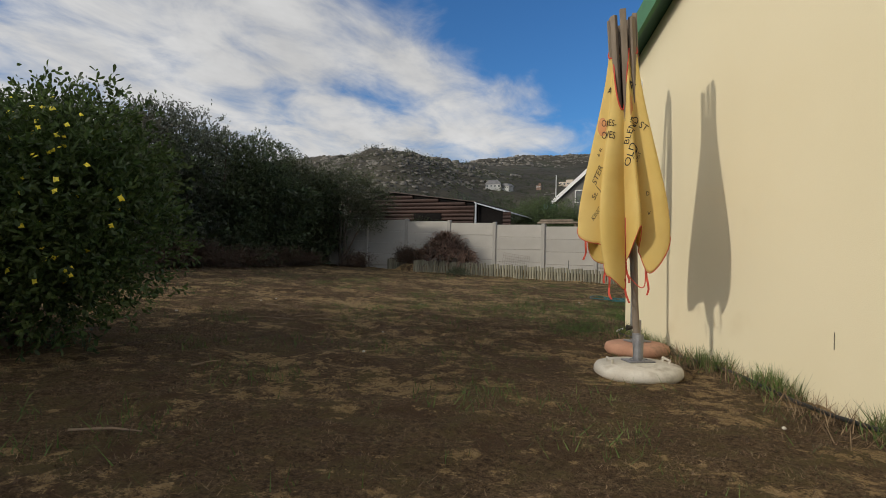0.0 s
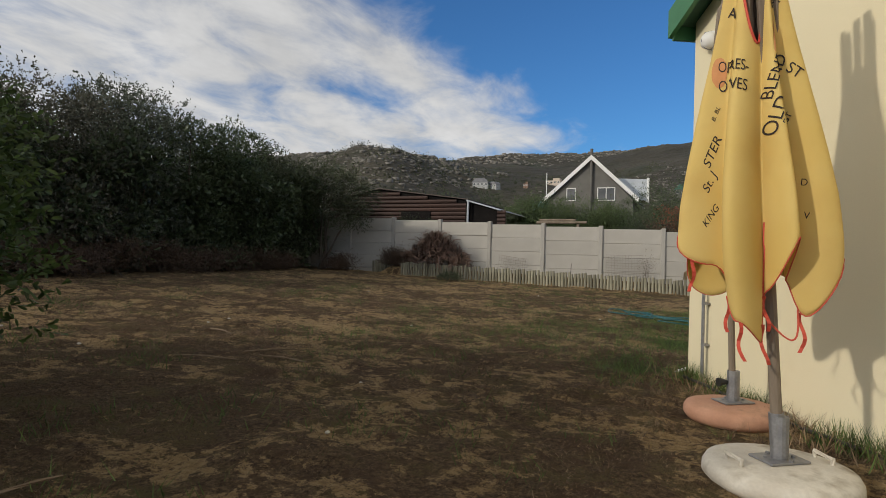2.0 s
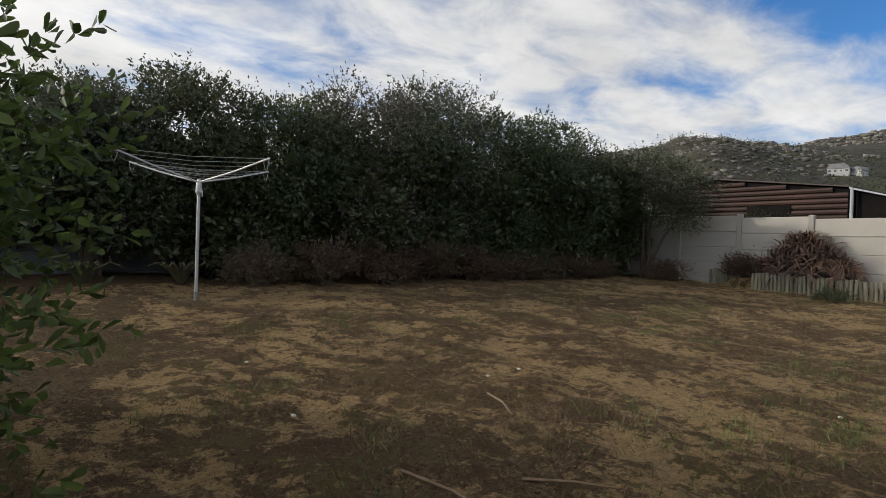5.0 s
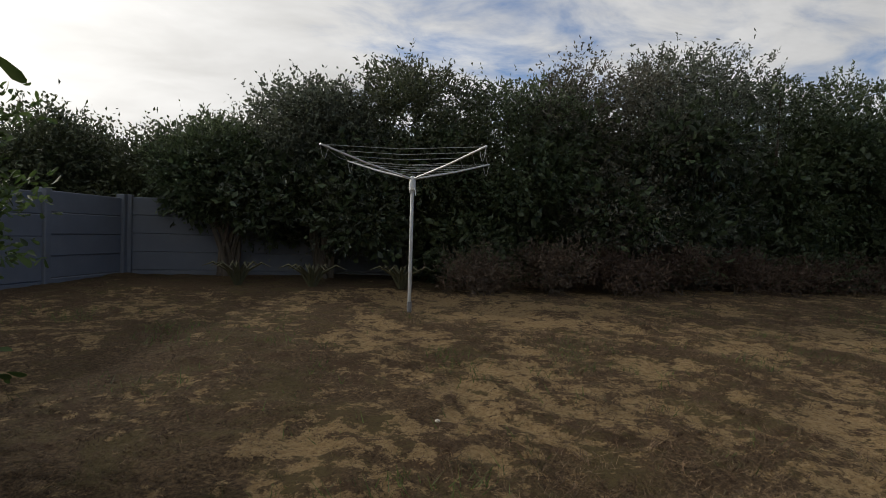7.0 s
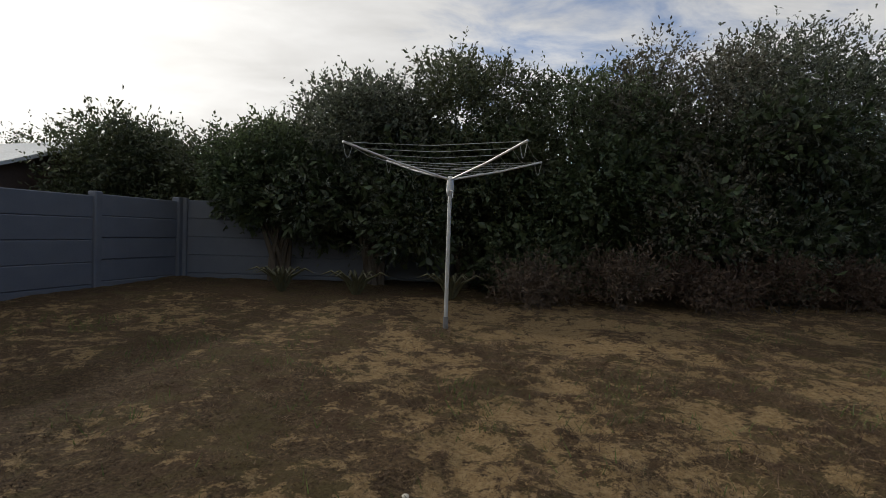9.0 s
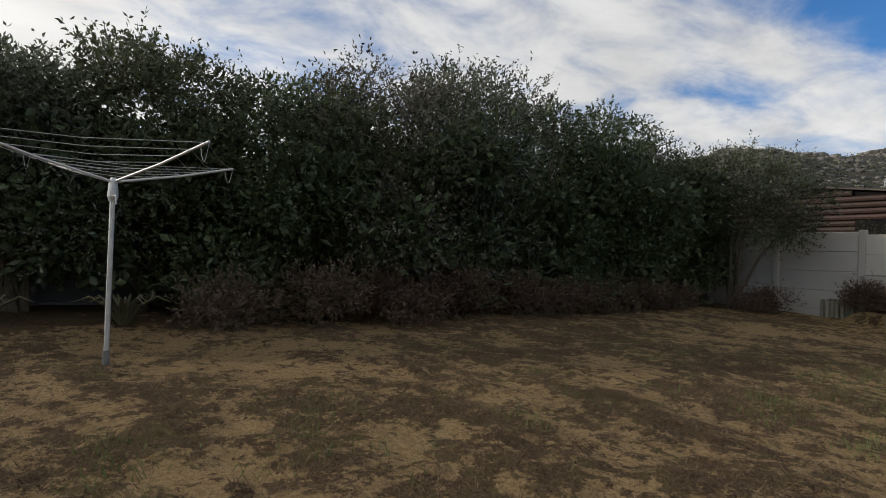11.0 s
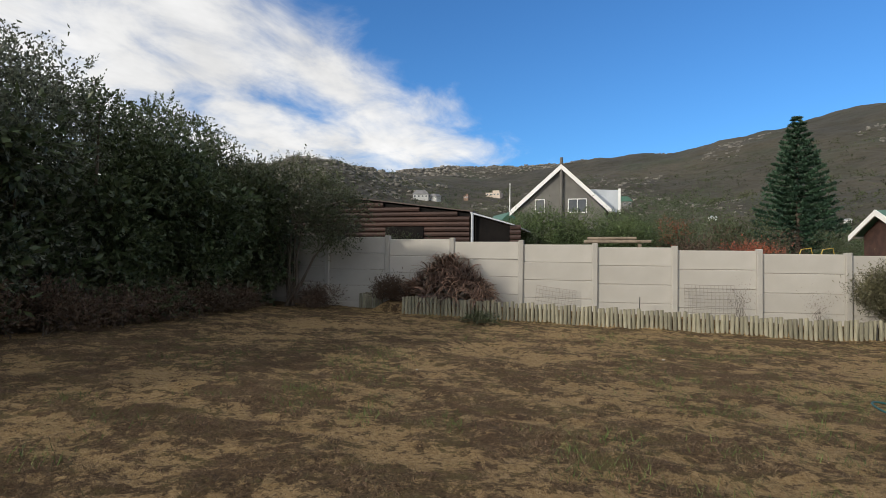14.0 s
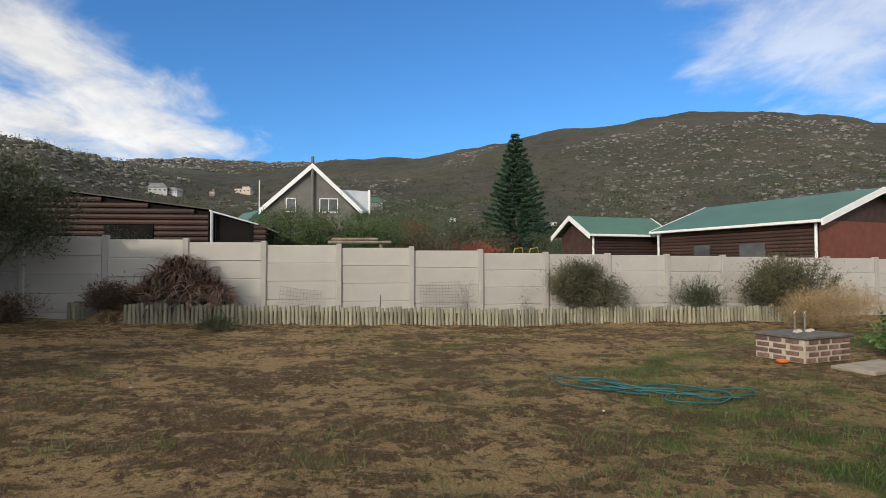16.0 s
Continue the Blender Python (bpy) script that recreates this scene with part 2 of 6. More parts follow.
def quads_mesh(name, verts, faces, mat, smooth=False):
    """A mesh from numpy arrays: verts (n, 3), faces (m, 3 or 4)."""
    me = bpy.data.meshes.new(name)
    me.vertices.add(len(verts))
    me.vertices.foreach_set("co", np.asarray(verts, np.float32).ravel())
    k = faces.shape[1]
    me.loops.add(faces.size)
    me.loops.foreach_set("vertex_index", faces.ravel().astype(np.int32))
    me.polygons.add(len(faces))
    me.polygons.foreach_set("loop_start", np.arange(0, faces.size, k, dtype=np.int32))
    me.update(calc_edges=True)
    me.validate()
    if smooth:
        me.polygons.foreach_set("use_smooth", [True] * len(me.polygons))
    if mat:
        me.materials.append(mat)
    return me


def leaves_mesh(name, centres, dirs, length, width, mat, rng, fold=0.25, droop=0.0, rounded=False):
    """One folded four-cornered leaf at each centre, pointing along dirs."""
    n = len(centres)
    d = dirs / (np.linalg.norm(dirs, axis=1, keepdims=True) + 1e-9)
    r = rng.normal(size=(n, 3))
    s = np.cross(d, r)
    s /= np.linalg.norm(s, axis=1, keepdims=True) + 1e-9
    u = np.cross(s, d)
    ln = (length * rng.uniform(0.6, 1.25, n))[:, None]
    w = (width * rng.uniform(0.7, 1.2, n))[:, None]
    base, tip = centres, centres + d * ln - np.array([0, 0, 1]) * droop * ln
    mid = centres + d * ln * 0.5
    if rounded:
        e = lambda f, k: centres + d * ln * f + s * w * k + u * w * abs(k) * fold * 2
        v = np.stack([base, e(.35, .36), e(.72, .5), e(.93, .26), tip, e(.93, -.26), e(.72, -.5), e(.35, -.36)], 1).reshape(-1, 3)
        i = np.arange(n)[:, None] * 8
        tri = np.concatenate([i + np.array([q]) for q in ((0, 1, 2), (0, 2, 4), (2, 3, 4), (0, 4, 6), (4, 5, 6), (0, 6, 7))], 0)
        return quads_mesh(name, v, tri, mat)
    v = np.stack([base, mid + s * w * 0.5 + u * w * fold, tip, mid - s * w * 0.5 + u * w * fold], 1).reshape(-1, 3)
    i = np.arange(n)[:, None] * 4
    f = np.concatenate([i + np.array([[0, 1, 2]]), i + np.array([[0, 2, 3]])], 0)
    return quads_mesh(name, v, f, mat)


def crown(name, blobs, sprays, per, length, width, mat, seed, up=0.35, spray_len=0.28, shell=0.55, fold=0.25, rounded=False, shoots=0.10, reach=1.7):
    """Foliage: sprays of leaves that grow outwards from the blobs (x, y, z, rx, ry, rz), thick at the shell, uneven outside."""
    rng = np.random.default_rng(seed)
    b = np.array(blobs, float)
    vol = (b[:, 3] * b[:, 4] + b[:, 5] * b[:, 3]) ** 0.9
    k = rng.choice(len(b), sprays, p=vol / vol.sum())
    dirs = rng.normal(size=(sprays, 3))
    dirs /= np.linalg.norm(dirs, axis=1, keepdims=True)
    rad = shell + (1.06 - shell) * rng.uniform(0, 1, sprays) ** 0.6
    # uneven outline: some directions bulge
    ph = rng.uniform(0, 6.28, 6)
    rad *= 1 + 0.10 * np.sin(5 * dirs[:, 0] + ph[0]) + 0.10 * np.sin(6 * dirs[:, 1] + ph[1] + 3 * dirs[:, 2]) + 0.08 * np.sin(9 * dirs[:, 2] + ph[2])
    shoot = rng.uniform(size=sprays) < shoots
    rad += np.where(shoot, rng.uniform(0, 0.13, sprays), 0)
    root = b[k, :3] + dirs * b[k, 3:6] * rad[:, None]
    axis = dirs + np.array([0, 0, up]) + rng.normal(scale=0.35, size=(sprays, 3))
    axis /= np.linalg.norm(axis, axis=1, keepdims=True)
    t = rng.uniform(0, 1, (sprays, per))
    sl = spray_len * rng.uniform(0.5, 1.3, sprays) * np.where(shoot, reach, 1.0)
    c = root[:, None, :] + axis[:, None, :] * (t * sl[:, None])[..., None]
    out = rng.normal(size=(sprays, per, 3))
    ld = axis[:, None, :] * 0.8 + out * 0.65
    c, ld = c.reshape(-1, 3), ld.reshape(-1, 3)
    keep = c[:, 2] > 0.03
    return leaves_mesh(name, c[keep], ld[keep], length, width, mat, rng, fold, 0.0, rounded)


def limbs(bm, base, tips, r0, rng, sides=6, bends=4):
    """Trunk limbs from the base to each tip."""
    for tip in tips:
        p0, p1 = Vector(base), Vector(tip)
        pts = []
        for i in range(bends + 1):
            f = i / bends
            p = p0.lerp(p1, f)
            p.x += (p1.x - p0.x) * 0.25 * (f * f - f) + rng.uniform(-.06, .06) * (0 < i)
            p.y += (p1.y - p0.y) * 0.25 * (f * f - f) + rng.uniform(-.06, .06) * (0 < i)
            pts.append(p)
        tube(bm, pts, [r0 * (1 - 0.8 * i / bends) for i in range(bends + 1)], sides)
    return bm


# ---------- ground ----------
def vnoise(x, y, seed=0):
    """Smooth value noise, arrays in, -1..1 out."""
    x, y = np.asarray(x, float), np.asarray(y, float)
    xi, yi = np.floor(x).astype(np.int64), np.floor(y).astype(np.int64)
    fx, fy = x - xi, y - yi
    fx, fy = fx * fx * (3 - 2 * fx), fy * fy * (3 - 2 * fy)

    def h(a, b):
        v = (a * 374761393 + b * 668265263 + seed * 974711) & 0xFFFFFFFF
        v = ((v ^ (v >> 13)) * 1274126177) & 0xFFFFFFFF
        return ((v ^ (v >> 16)) & 0xFFFF) / 32767.5 - 1
    return (h(xi, yi) * (1 - fx) + h(xi + 1, yi) * fx) * (1 - fy) + (h(xi, yi + 1) * (1 - fx) + h(xi + 1, yi + 1) * fx) * fy


def fbm(x, y, seed=0, octaves=4):
    return sum(vnoise(np.asarray(x) * 2 ** o, np.asarray(y) * 2 ** o, seed + o) * 0.5 ** o for o in range(octaves))


def smooth(v, lo, hi):
    t = np.clip((np.asarray(v, float) - lo) / (hi - lo), 0, 1)
    return t * t * (3 - 2 * t)


def fence_y(x):
    return 20.45 + 0.085 * np.maximum(0.0, np.asarray(x, float) + 2.3)


def edging_y(x):
    x = np.asarray(x, float)
    return fence_y(x) - 0.68 - 0.08 * np.sin(x * 0.9 + 2.0) - 0.35 * smooth(x, 3.9, 4.8)


def ground_z(x, y):
    """The yard falls gently from the hedge to the house; the bed behind the log edging is filled up."""
    x, y = np.asarray(x, float), np.asarray(y, float)
    z = -0.028 * np.clip(x, -16, 0) - 0.004 * np.clip(x, 0, 30)
    bed = smooth(y - edging_y(x), -0.02, 0.06) * (1 - smooth(y - fence_y(x), 0.1, 0.6)) * smooth(x, -9.5, -9.0) * (1 - smooth(x, 6.8, 7.4))
    return z + 0.24 * bed


def gz(x, y):
    return float(ground_z(x, y))


def ground_material():
    """Dry mown grass, bare sand and greener patches, spread by the sheet's own attributes."""
    m = bpy.data.materials.new("dry_lawn")
    m.use_nodes = True
    nt = m.node_tree
    N, L = nt.nodes.new, nt.links.new
    p = nt.nodes["Principled BSDF"]
    co = N("ShaderNodeTexCoord").outputs["Object"]

    def tex(s, det, rough=.55):
        n = N("ShaderNodeTexNoise")
        n.inputs["Scale"].default_value, n.inputs["Detail"].default_value, n.inputs["Roughness"].default_value = s, det, rough
        L(co, n.inputs["Vector"])
        return n.outputs["Fac"]

    def mixc(f, x, y):
        n = N("ShaderNodeMix")
        n.data_type = "RGBA"
        L(f, n.inputs["Factor"])
        for k, v in (("A", x), ("B", y)):
            if isinstance(v, tuple):
                n.inputs[k].default_value = v
            else:
                L(v, n.inputs[k])
        return n.outputs["Result"]

    def rng(v, lo, hi):
        n = N("ShaderNodeMapRange")
        n.interpolation_type = "SMOOTHSTEP"
        n.inputs["From Min"].default_value, n.inputs["From Max"].default_value = lo, hi
        L(v, n.inputs[0])
        return n.outputs[0]

    def add(a, b, k):
        n = N("ShaderNodeMath")
        n.operation = "MULTIPLY_ADD"
        L(b, n.inputs[0])
        n.inputs[1].default_value = k
        L(a, n.inputs[2])
        return n.outputs[0]

    def attr(name):
        n = N("ShaderNodeAttribute")
        n.attribute_name = name
        return n.outputs["Fac"]

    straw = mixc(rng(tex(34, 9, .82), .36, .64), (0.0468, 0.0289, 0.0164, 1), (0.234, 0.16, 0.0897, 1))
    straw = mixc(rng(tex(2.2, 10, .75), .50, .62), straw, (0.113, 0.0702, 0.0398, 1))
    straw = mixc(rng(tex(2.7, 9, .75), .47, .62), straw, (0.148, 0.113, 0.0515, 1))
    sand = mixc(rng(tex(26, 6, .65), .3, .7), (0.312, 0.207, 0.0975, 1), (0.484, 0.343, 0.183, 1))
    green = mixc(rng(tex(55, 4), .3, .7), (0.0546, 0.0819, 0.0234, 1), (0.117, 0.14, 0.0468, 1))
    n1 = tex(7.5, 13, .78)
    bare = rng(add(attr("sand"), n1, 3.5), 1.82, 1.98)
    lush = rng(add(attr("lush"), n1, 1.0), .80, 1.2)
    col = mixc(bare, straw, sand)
    col = mixc(lush, col, green)
    litter = rng(tex(48, 8, .85), .53, .63)
    col = mixc(litter, col, (.06, .040, .027, 1))
    L(col, p.inputs["Base Color"])
    p.inputs["Roughness"].default_value, p.inputs["Specular IOR Level"].default_value = .95, .15
    bn = N("ShaderNodeBump")
    bn.inputs["Strength"].default_value, bn.inputs["Distance"].default_value = 1.0, .06
    L(add(tex(60, 4, .7), tex(11, 6, .7), 1.6), bn.inputs["Height"])
    L(bn.outputs[0], p.inputs["Normal"])
    return m


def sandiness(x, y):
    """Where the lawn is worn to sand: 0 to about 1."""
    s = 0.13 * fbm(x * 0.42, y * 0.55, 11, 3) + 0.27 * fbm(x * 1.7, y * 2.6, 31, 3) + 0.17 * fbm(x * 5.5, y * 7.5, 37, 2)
    # hedge shade put into the colour: less pale sand along its foot
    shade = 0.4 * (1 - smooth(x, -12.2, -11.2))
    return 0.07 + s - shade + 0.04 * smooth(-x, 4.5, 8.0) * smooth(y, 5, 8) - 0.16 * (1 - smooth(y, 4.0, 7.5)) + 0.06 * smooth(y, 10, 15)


def lushness(x, y):
    """Where it is greener: by the house corner, the hose and the far right."""
    g = 0.20 * fbm(x * 0.8 + 5, y * 0.8, 51, 4) + 0.22 * fbm(x * 3.0, y * 3.0, 57, 3)
    spot = lambda cx, cy, r: np.exp(-((x - cx) ** 2 + (y - cy) ** 2) / (r * r))
    return -0.05 + g + 0.36 * spot(0.3, 10.1, 1.2) + 0.26 * spot(1.5, 14.5, 3.2) + 0.22 * spot(0.2, 12.0, 1.8) + 0.8 * spot(6.9, 15.5, 2.0) + 0.30 * spot(-1.8, 10.4, 1.7) + 0.62 * spot(-.5, 8.3, .7) + 0.08 * spot(1.5, 12, 2.5) + 0.1 * spot(-8.5, 6.2, 1.2)


def make_ground():
    # graded lines: fine in the yard, coarse out to the horizon
    def axis_lines(lo, hi, step):
        mid = np.arange(lo, hi + step / 2, step)
        far, s = [], step
        v = hi
        while v < 2600:
            s *= 1.35
            v += s
            far.append(v)
        far = np.array(far)
        return np.concatenate([(lo + hi - far)[::-1], mid, far])
    xs, ys = axis_lines(-14, 8, .06), axis_lines(-1, 22, .06)
    X, Y = np.meshgrid(xs, ys)
    Z = ground_z(X, Y)
    inside = (X > -16) & (X < 10) & (Y > -3) & (Y < 23)
    bump = 0.018 * fbm(X * 1.1, Y * 1.1, 5, 4) + 0.014 * fbm(X * 5, Y * 5, 8, 3) - 0.022 * smooth(sandiness(X, Y), .1, .4)
    Z = np.where(inside, Z + bump, Z)
    Z = Z + np.where(Y > 26, 0.02 * np.clip(Y - 26, 0, 60), 0)
    v = np.stack([X, Y, Z], -1).reshape(-1, 3)
    ny, nx = X.shape
    i = (np.arange(ny - 1)[:, None] * nx + np.arange(nx - 1)[None, :]).ravel()
    f = np.stack([i, i + 1, i + 1 + nx, i + nx], 1)
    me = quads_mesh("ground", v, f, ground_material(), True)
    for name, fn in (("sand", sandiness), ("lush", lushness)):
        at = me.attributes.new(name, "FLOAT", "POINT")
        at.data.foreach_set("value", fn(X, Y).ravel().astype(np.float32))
    return tagged(new("ground", me), "dry brown lawn with worn sandy patches and some green", "ground", kind="structure")


ground = make_ground()


# ---------- concrete panel fences ----------
def panel_mesh(w, h):
    """A precast panel with slightly rounded lips."""
    bm = bmesh.new()
    box(bm, 0, 0, h / 2, w, .046, h - .002, bevel=.012)
    return mesh_of("panel", bm, M["concrete"])


def post_mesh(h, mat):
    bm = bmesh.new()
    box(bm, 0, 0, h / 2, .125, .15, h, bevel=.014)
    return mesh_of("post", bm, mat)


def concrete_fence(name, posts, tops, bottoms, rows, mat_panel, mat_post, label):
    """Posts at (x, y); between them stacked panels hung from the tops."""
    root = thing(name, Matrix(), label, "fence", kind="structure")
    H = max(tops) - min(bottoms) + .3
    pm = post_mesh(H, mat_post)
    meshes = {}
    for i, (x, y) in enumerate(posts):
        nx, ny = posts[min(i + 1, len(posts) - 1)]
        px, py = posts[max(i - 1, 0)]
        a = math.degrees(math.atan2(ny - py, nx - px))
        part("post", pm, None, root, at=pose(x, y, tops[i] - H, 0, 0, a))
        if i + 1 == len(posts):
            continue
        w = math.hypot(nx - x, ny - y) - .09
        key = round(w, 2)
        if key not in meshes:
            meshes[key] = panel_mesh(w, rows)
            meshes[key].materials.clear()
            meshes[key].materials.append(mat_panel)
        a2 = math.degrees(math.atan2(ny - y, nx - x))
        z = min(tops[i], tops[i + 1]) - .035
        low = min(bottoms[i], bottoms[i + 1]) - .12
        while z > low:
            z -= rows
            part("panel", meshes[key], None, root, at=pose((x + nx) / 2, (y + ny) / 2 + random.uniform(-.010, .010), z, random.uniform(-.8, .8), 0, a2))
    return root


fx = [-14.35 + 1.7 * i for i in range(3)] + [-9.25 + 1.705 * i for i in range(14)]
concrete_fence("wall_back", [(x, float(fence_y(x))) for x in fx],
               [2.125 - .036 * (x + 9.25) if x < 1.2 else 1.75 - .012 * (x - 1.2) for x in fx],
               [gz(x, float(fence_y(x)) - .2) for x in fx], .42, M["concrete"], M["post"], "whitewashed precast concrete panel fence on posts")
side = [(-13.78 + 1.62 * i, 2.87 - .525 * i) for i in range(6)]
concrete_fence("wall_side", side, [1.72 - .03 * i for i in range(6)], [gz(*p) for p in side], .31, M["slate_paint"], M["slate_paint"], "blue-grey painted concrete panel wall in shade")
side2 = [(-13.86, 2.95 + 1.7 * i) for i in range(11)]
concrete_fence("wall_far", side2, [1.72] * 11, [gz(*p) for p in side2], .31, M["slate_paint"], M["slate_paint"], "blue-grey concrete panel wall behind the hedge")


# ---------- own house ----------
HD = Vector((-.4675, .8840, 0))          # along the wall, towards the free corner
HN = Vector((.8840, .4675, 0))           # into the house
HC = Vector((-.17, 8.42, 0))             # the free corner
HM = Matrix(((-HD.x, HN.x, 0, HC.x), (-HD.y, HN.y, 0, HC.y), (0, 0, 1, 0), (0, 0, 0, 1)))   # x back along the wall, y into the house


def poly_prism(bm, pts, y0, y1):
    """Extrudes an outline in the x-z plane from y0 to y1."""
    a = [bm.verts.new((x, y0, z)) for x, z in pts]
    b = [bm.verts.new((x, y1, z)) for x, z in pts]
    bm.faces.new(a)
    bm.faces.new(b[::-1])
    for i in range(len(pts)):
        j = (i + 1) % len(pts)
        bm.faces.new((a[j], a[i], b[i], b[j]))
    bmesh.ops.recalc_face_normals(bm, faces=bm.faces)
    return bm


def make_house():
    root = thing("house", HM, "cream plastered house with green bargeboards", "house")
    W, EAVE, S = 9.0, 2.93, .345
    apex = EAVE + S * W / 2
    part("wall", poly_prism(bmesh.new(), [(0, -.3), (W, -.3), (W, EAVE), (W / 2, apex), (0, EAVE)], 0, .22), M["plaster"], root)
    part("wall", box(bmesh.new(), .11, 4.22, 1.3, .22, 8, 3.2), M["plaster"], root)
    part("wall", box(bmesh.new(), W - .11, 4.22, 1.3, .22, 8, 3.2), M["plaster"], root)
    part("wall", poly_prism(bmesh.new(), [(0, -.3), (W, -.3), (W, EAVE), (W / 2, apex), (0, EAVE)], 8.22, 8.44), M["plaster"], root)
    for s, name in ((1, "roof"), (-1, "roof")):
        x0 = -.07 if s > 0 else W + .13
        xm = W / 2
        z0 = EAVE - S * .07 + .02
        za = apex + .02
        part("roof", poly_prism(bmesh.new(), [(x0, z0), (xm, za), (xm, za + .05), (x0, z0 + .05)], -.16, 8.6), M["green_roof"], root)
        part("bargeboard", poly_prism(bmesh.new(), [(x0, z0 - .11), (xm, za - .11), (xm, za + .12), (x0, z0 + .12)], -.205, -.165), M["green_paint"], root, "green painted bargeboard")
    part("fascia", box(bmesh.new(), -.09, 4.2, EAVE - .04, .03, 8.7, .16), M["green_paint"], root)
    return root


make_house()


# ---------- hedge and bushes ----------
def bush(name, x, y, blobs, sprays, per, length, width, mat, seed, label, stems=5, r0=.05, spread=.6, bark="bark", group="", shell=.55, spray_len=.28, up=.35, category="bush", rounded=False, shoots=.10, reach=1.7):
    z = gz(x, y)
    root = thing(name, Matrix.Translation((x, y, z)), label, category, group)
    part("crown", crown("crown", blobs, sprays, per, length, width, M[mat], seed, up, spray_len, shell, .25, rounded, shoots, reach), None, root)
    rng = random.Random(seed)
    tips = [(b[0] + rng.uniform(-.3, .3) * b[3], b[1] + rng.uniform(-.3, .3) * b[4], b[2] + rng.uniform(-.1, .5) * b[5]) for b in (rng.choice(blobs) for _ in range(stems))]
    for tip in tips:
        part("limb", limbs(bmesh.new(), (rng.uniform(-.15, .15), rng.uniform(-.15, .15), -.05), [tip], r0, rng), M[bark], root)
    return root


def lumpy(rx, ry, h, n, seed, low=.2, r=(.45, .75)):
    """A heap of blobs that fills a rough oval of that half-size and height, its top uneven."""
    g = random.Random(seed)
    out = []
    for i in range(n):
        a, q = g.uniform(0, 6.283), math.sqrt(g.uniform(0, 1)) * .8
        rr = g.uniform(*r)
        x, y = q * rx * math.cos(a), q * ry * math.sin(a)
        z = low * h + (h * (1 - .35 * q * q) - low * h - rr * .6) * (g.uniform(0, 1) ** .7)
        out.append((x, y, z, rr * 1.05, rr * 1.05, rr * .85))
    return out


M["leaf_brown"] = material("brownish_leaf", (0.0752, 0.0731, 0.0475, 1), (0.123, 0.118, 0.0845, 1), .8, .45, 0, 9, fine_mix=.3, island=.5, translucent=.25, spec=.5)
M["leaf_olive"] = material("olive_leaf", (0.0547, 0.068, 0.0306, 1), (0.0912, 0.106, 0.0517, 1), .8, .45, 0, 9, fine_mix=.3, island=.45, translucent=.25)
HEDGE = [  # x, y, half-width x, y, height
    (-13.7, 4.6, .9, 1.0, 2.5), (-13.3, 6.2, 1.2, 1.2, 3.4), (-13.2, 7.6, 1.4, 1.5, 3.7), (-13.0, 9.4, 1.5, 1.5, 3.5), (-12.8, 11.2, 1.7, 1.6, 4.05),
    (-12.9, 13.0, 1.7, 1.6, 4.45), (-12.9, 14.9, 1.6, 1.6, 4.3), (-12.9, 16.8, 1.6, 1.6, 4.2), (-13.1, 18.8, 1.5, 1.5, 3.95), (-14.8, 21.0, 1.5, 1.6, 3.8),
]
for i, (x, y, rx, ry, h) in enumerate(HEDGE):
    airy = i in (2, 3)
    blobs = lumpy(rx, ry, h, 26, 100 + i, .1, (.38, .8)) + lumpy(rx * 1.0, ry * 1.0, h * 1.03, 7, 170 + i, .8, (.3, .5)) + lumpy(rx * .9, ry, h * .5, 9, 140 + i, .1)
    if i < 3:
        # hollow below: the foliage hangs over a bare dark floor
        blobs = [(b[0] - (.7 if b[2] < 1.1 else 0), *b[1:]) for b in blobs if b[2] - b[5] > (.95 if i == 0 else .35)]
    if airy:
        blobs = [b for b in blobs if not (h * .62 < b[2] < h * .74)]
    tree = bush("hedge_tree", x, y, blobs, 6600, 8, .074, .034,
                ("leaf", "leaf_grey", "leaf_olive", "leaf", "leaf_brown", "leaf_grey", "leaf", "leaf", "leaf_olive", "leaf")[i], 300 + i, "dense dark leathery-leaved hedge tree", 8, .06, group="hedge trees along the boundary", shell=.3, category="tree",
                shoots=.15 if 0 < i < 6 else .03, reach=1.65 if 0 < i < 6 else 1.2, spray_len=.28 if i < 6 else .2)
    inner = [(b[0], b[1], b[2], b[3] * .8, b[4] * .8, b[5] * .8) for b in blobs if b[2] < h * .66]
    part("inner_foliage", crown("inner_foliage", inner, 3000, 4, .16, .09, M["leaf"], 340 + i, 0, .3, .05), None, tree)

UNDER = [(-11.3, 8.6, .5, .6, "leaf_greydry"), (-11.35, 9.6, .55, .75, "leaf_greydry"), (-11.2, 10.7, .6, .7, "leaf_dry"), (-11.3, 11.9, .6, .75, "leaf_dry"), (-11.4, 13.0, .6, .7, "leaf_dry"),
         (-11.5, 14.2, .6, .6, "leaf_dry"), (-11.6, 15.4, .55, .6, "leaf_dry"), (-11.7, 16.6, .55, .55, "leaf_greydry"), (-11.8, 17.8, .5, .5, "leaf_dry"),
         (-10.6, 19.4, .45, .5, "leaf_dry"), (-9.0, 20.2, .3, .5, "leaf_dry")]
M["leaf_greydry"] = material("grey_dry_leaf", (0.0704, 0.0474, 0.03, 1), (0.11, 0.0767, 0.0509, 1), 1.2, .7, 0, 9, fine_mix=.3, island=.4)
for i, (x, y, r, h, mk) in enumerate(UNDER):
    bush("low_shrub", x, y, lumpy(r, r * 1.15, h, 9, 500 + i, .15, (.2, .32)), 750, 6, .075, .017, mk, 520 + i,
         "low dry brown shrub under the hedge" if mk == "leaf_dry" else "low greyish dry shrub under the hedge", 5, .012, group="undergrowth along the hedge", shell=.2, spray_len=.2, up=.8)
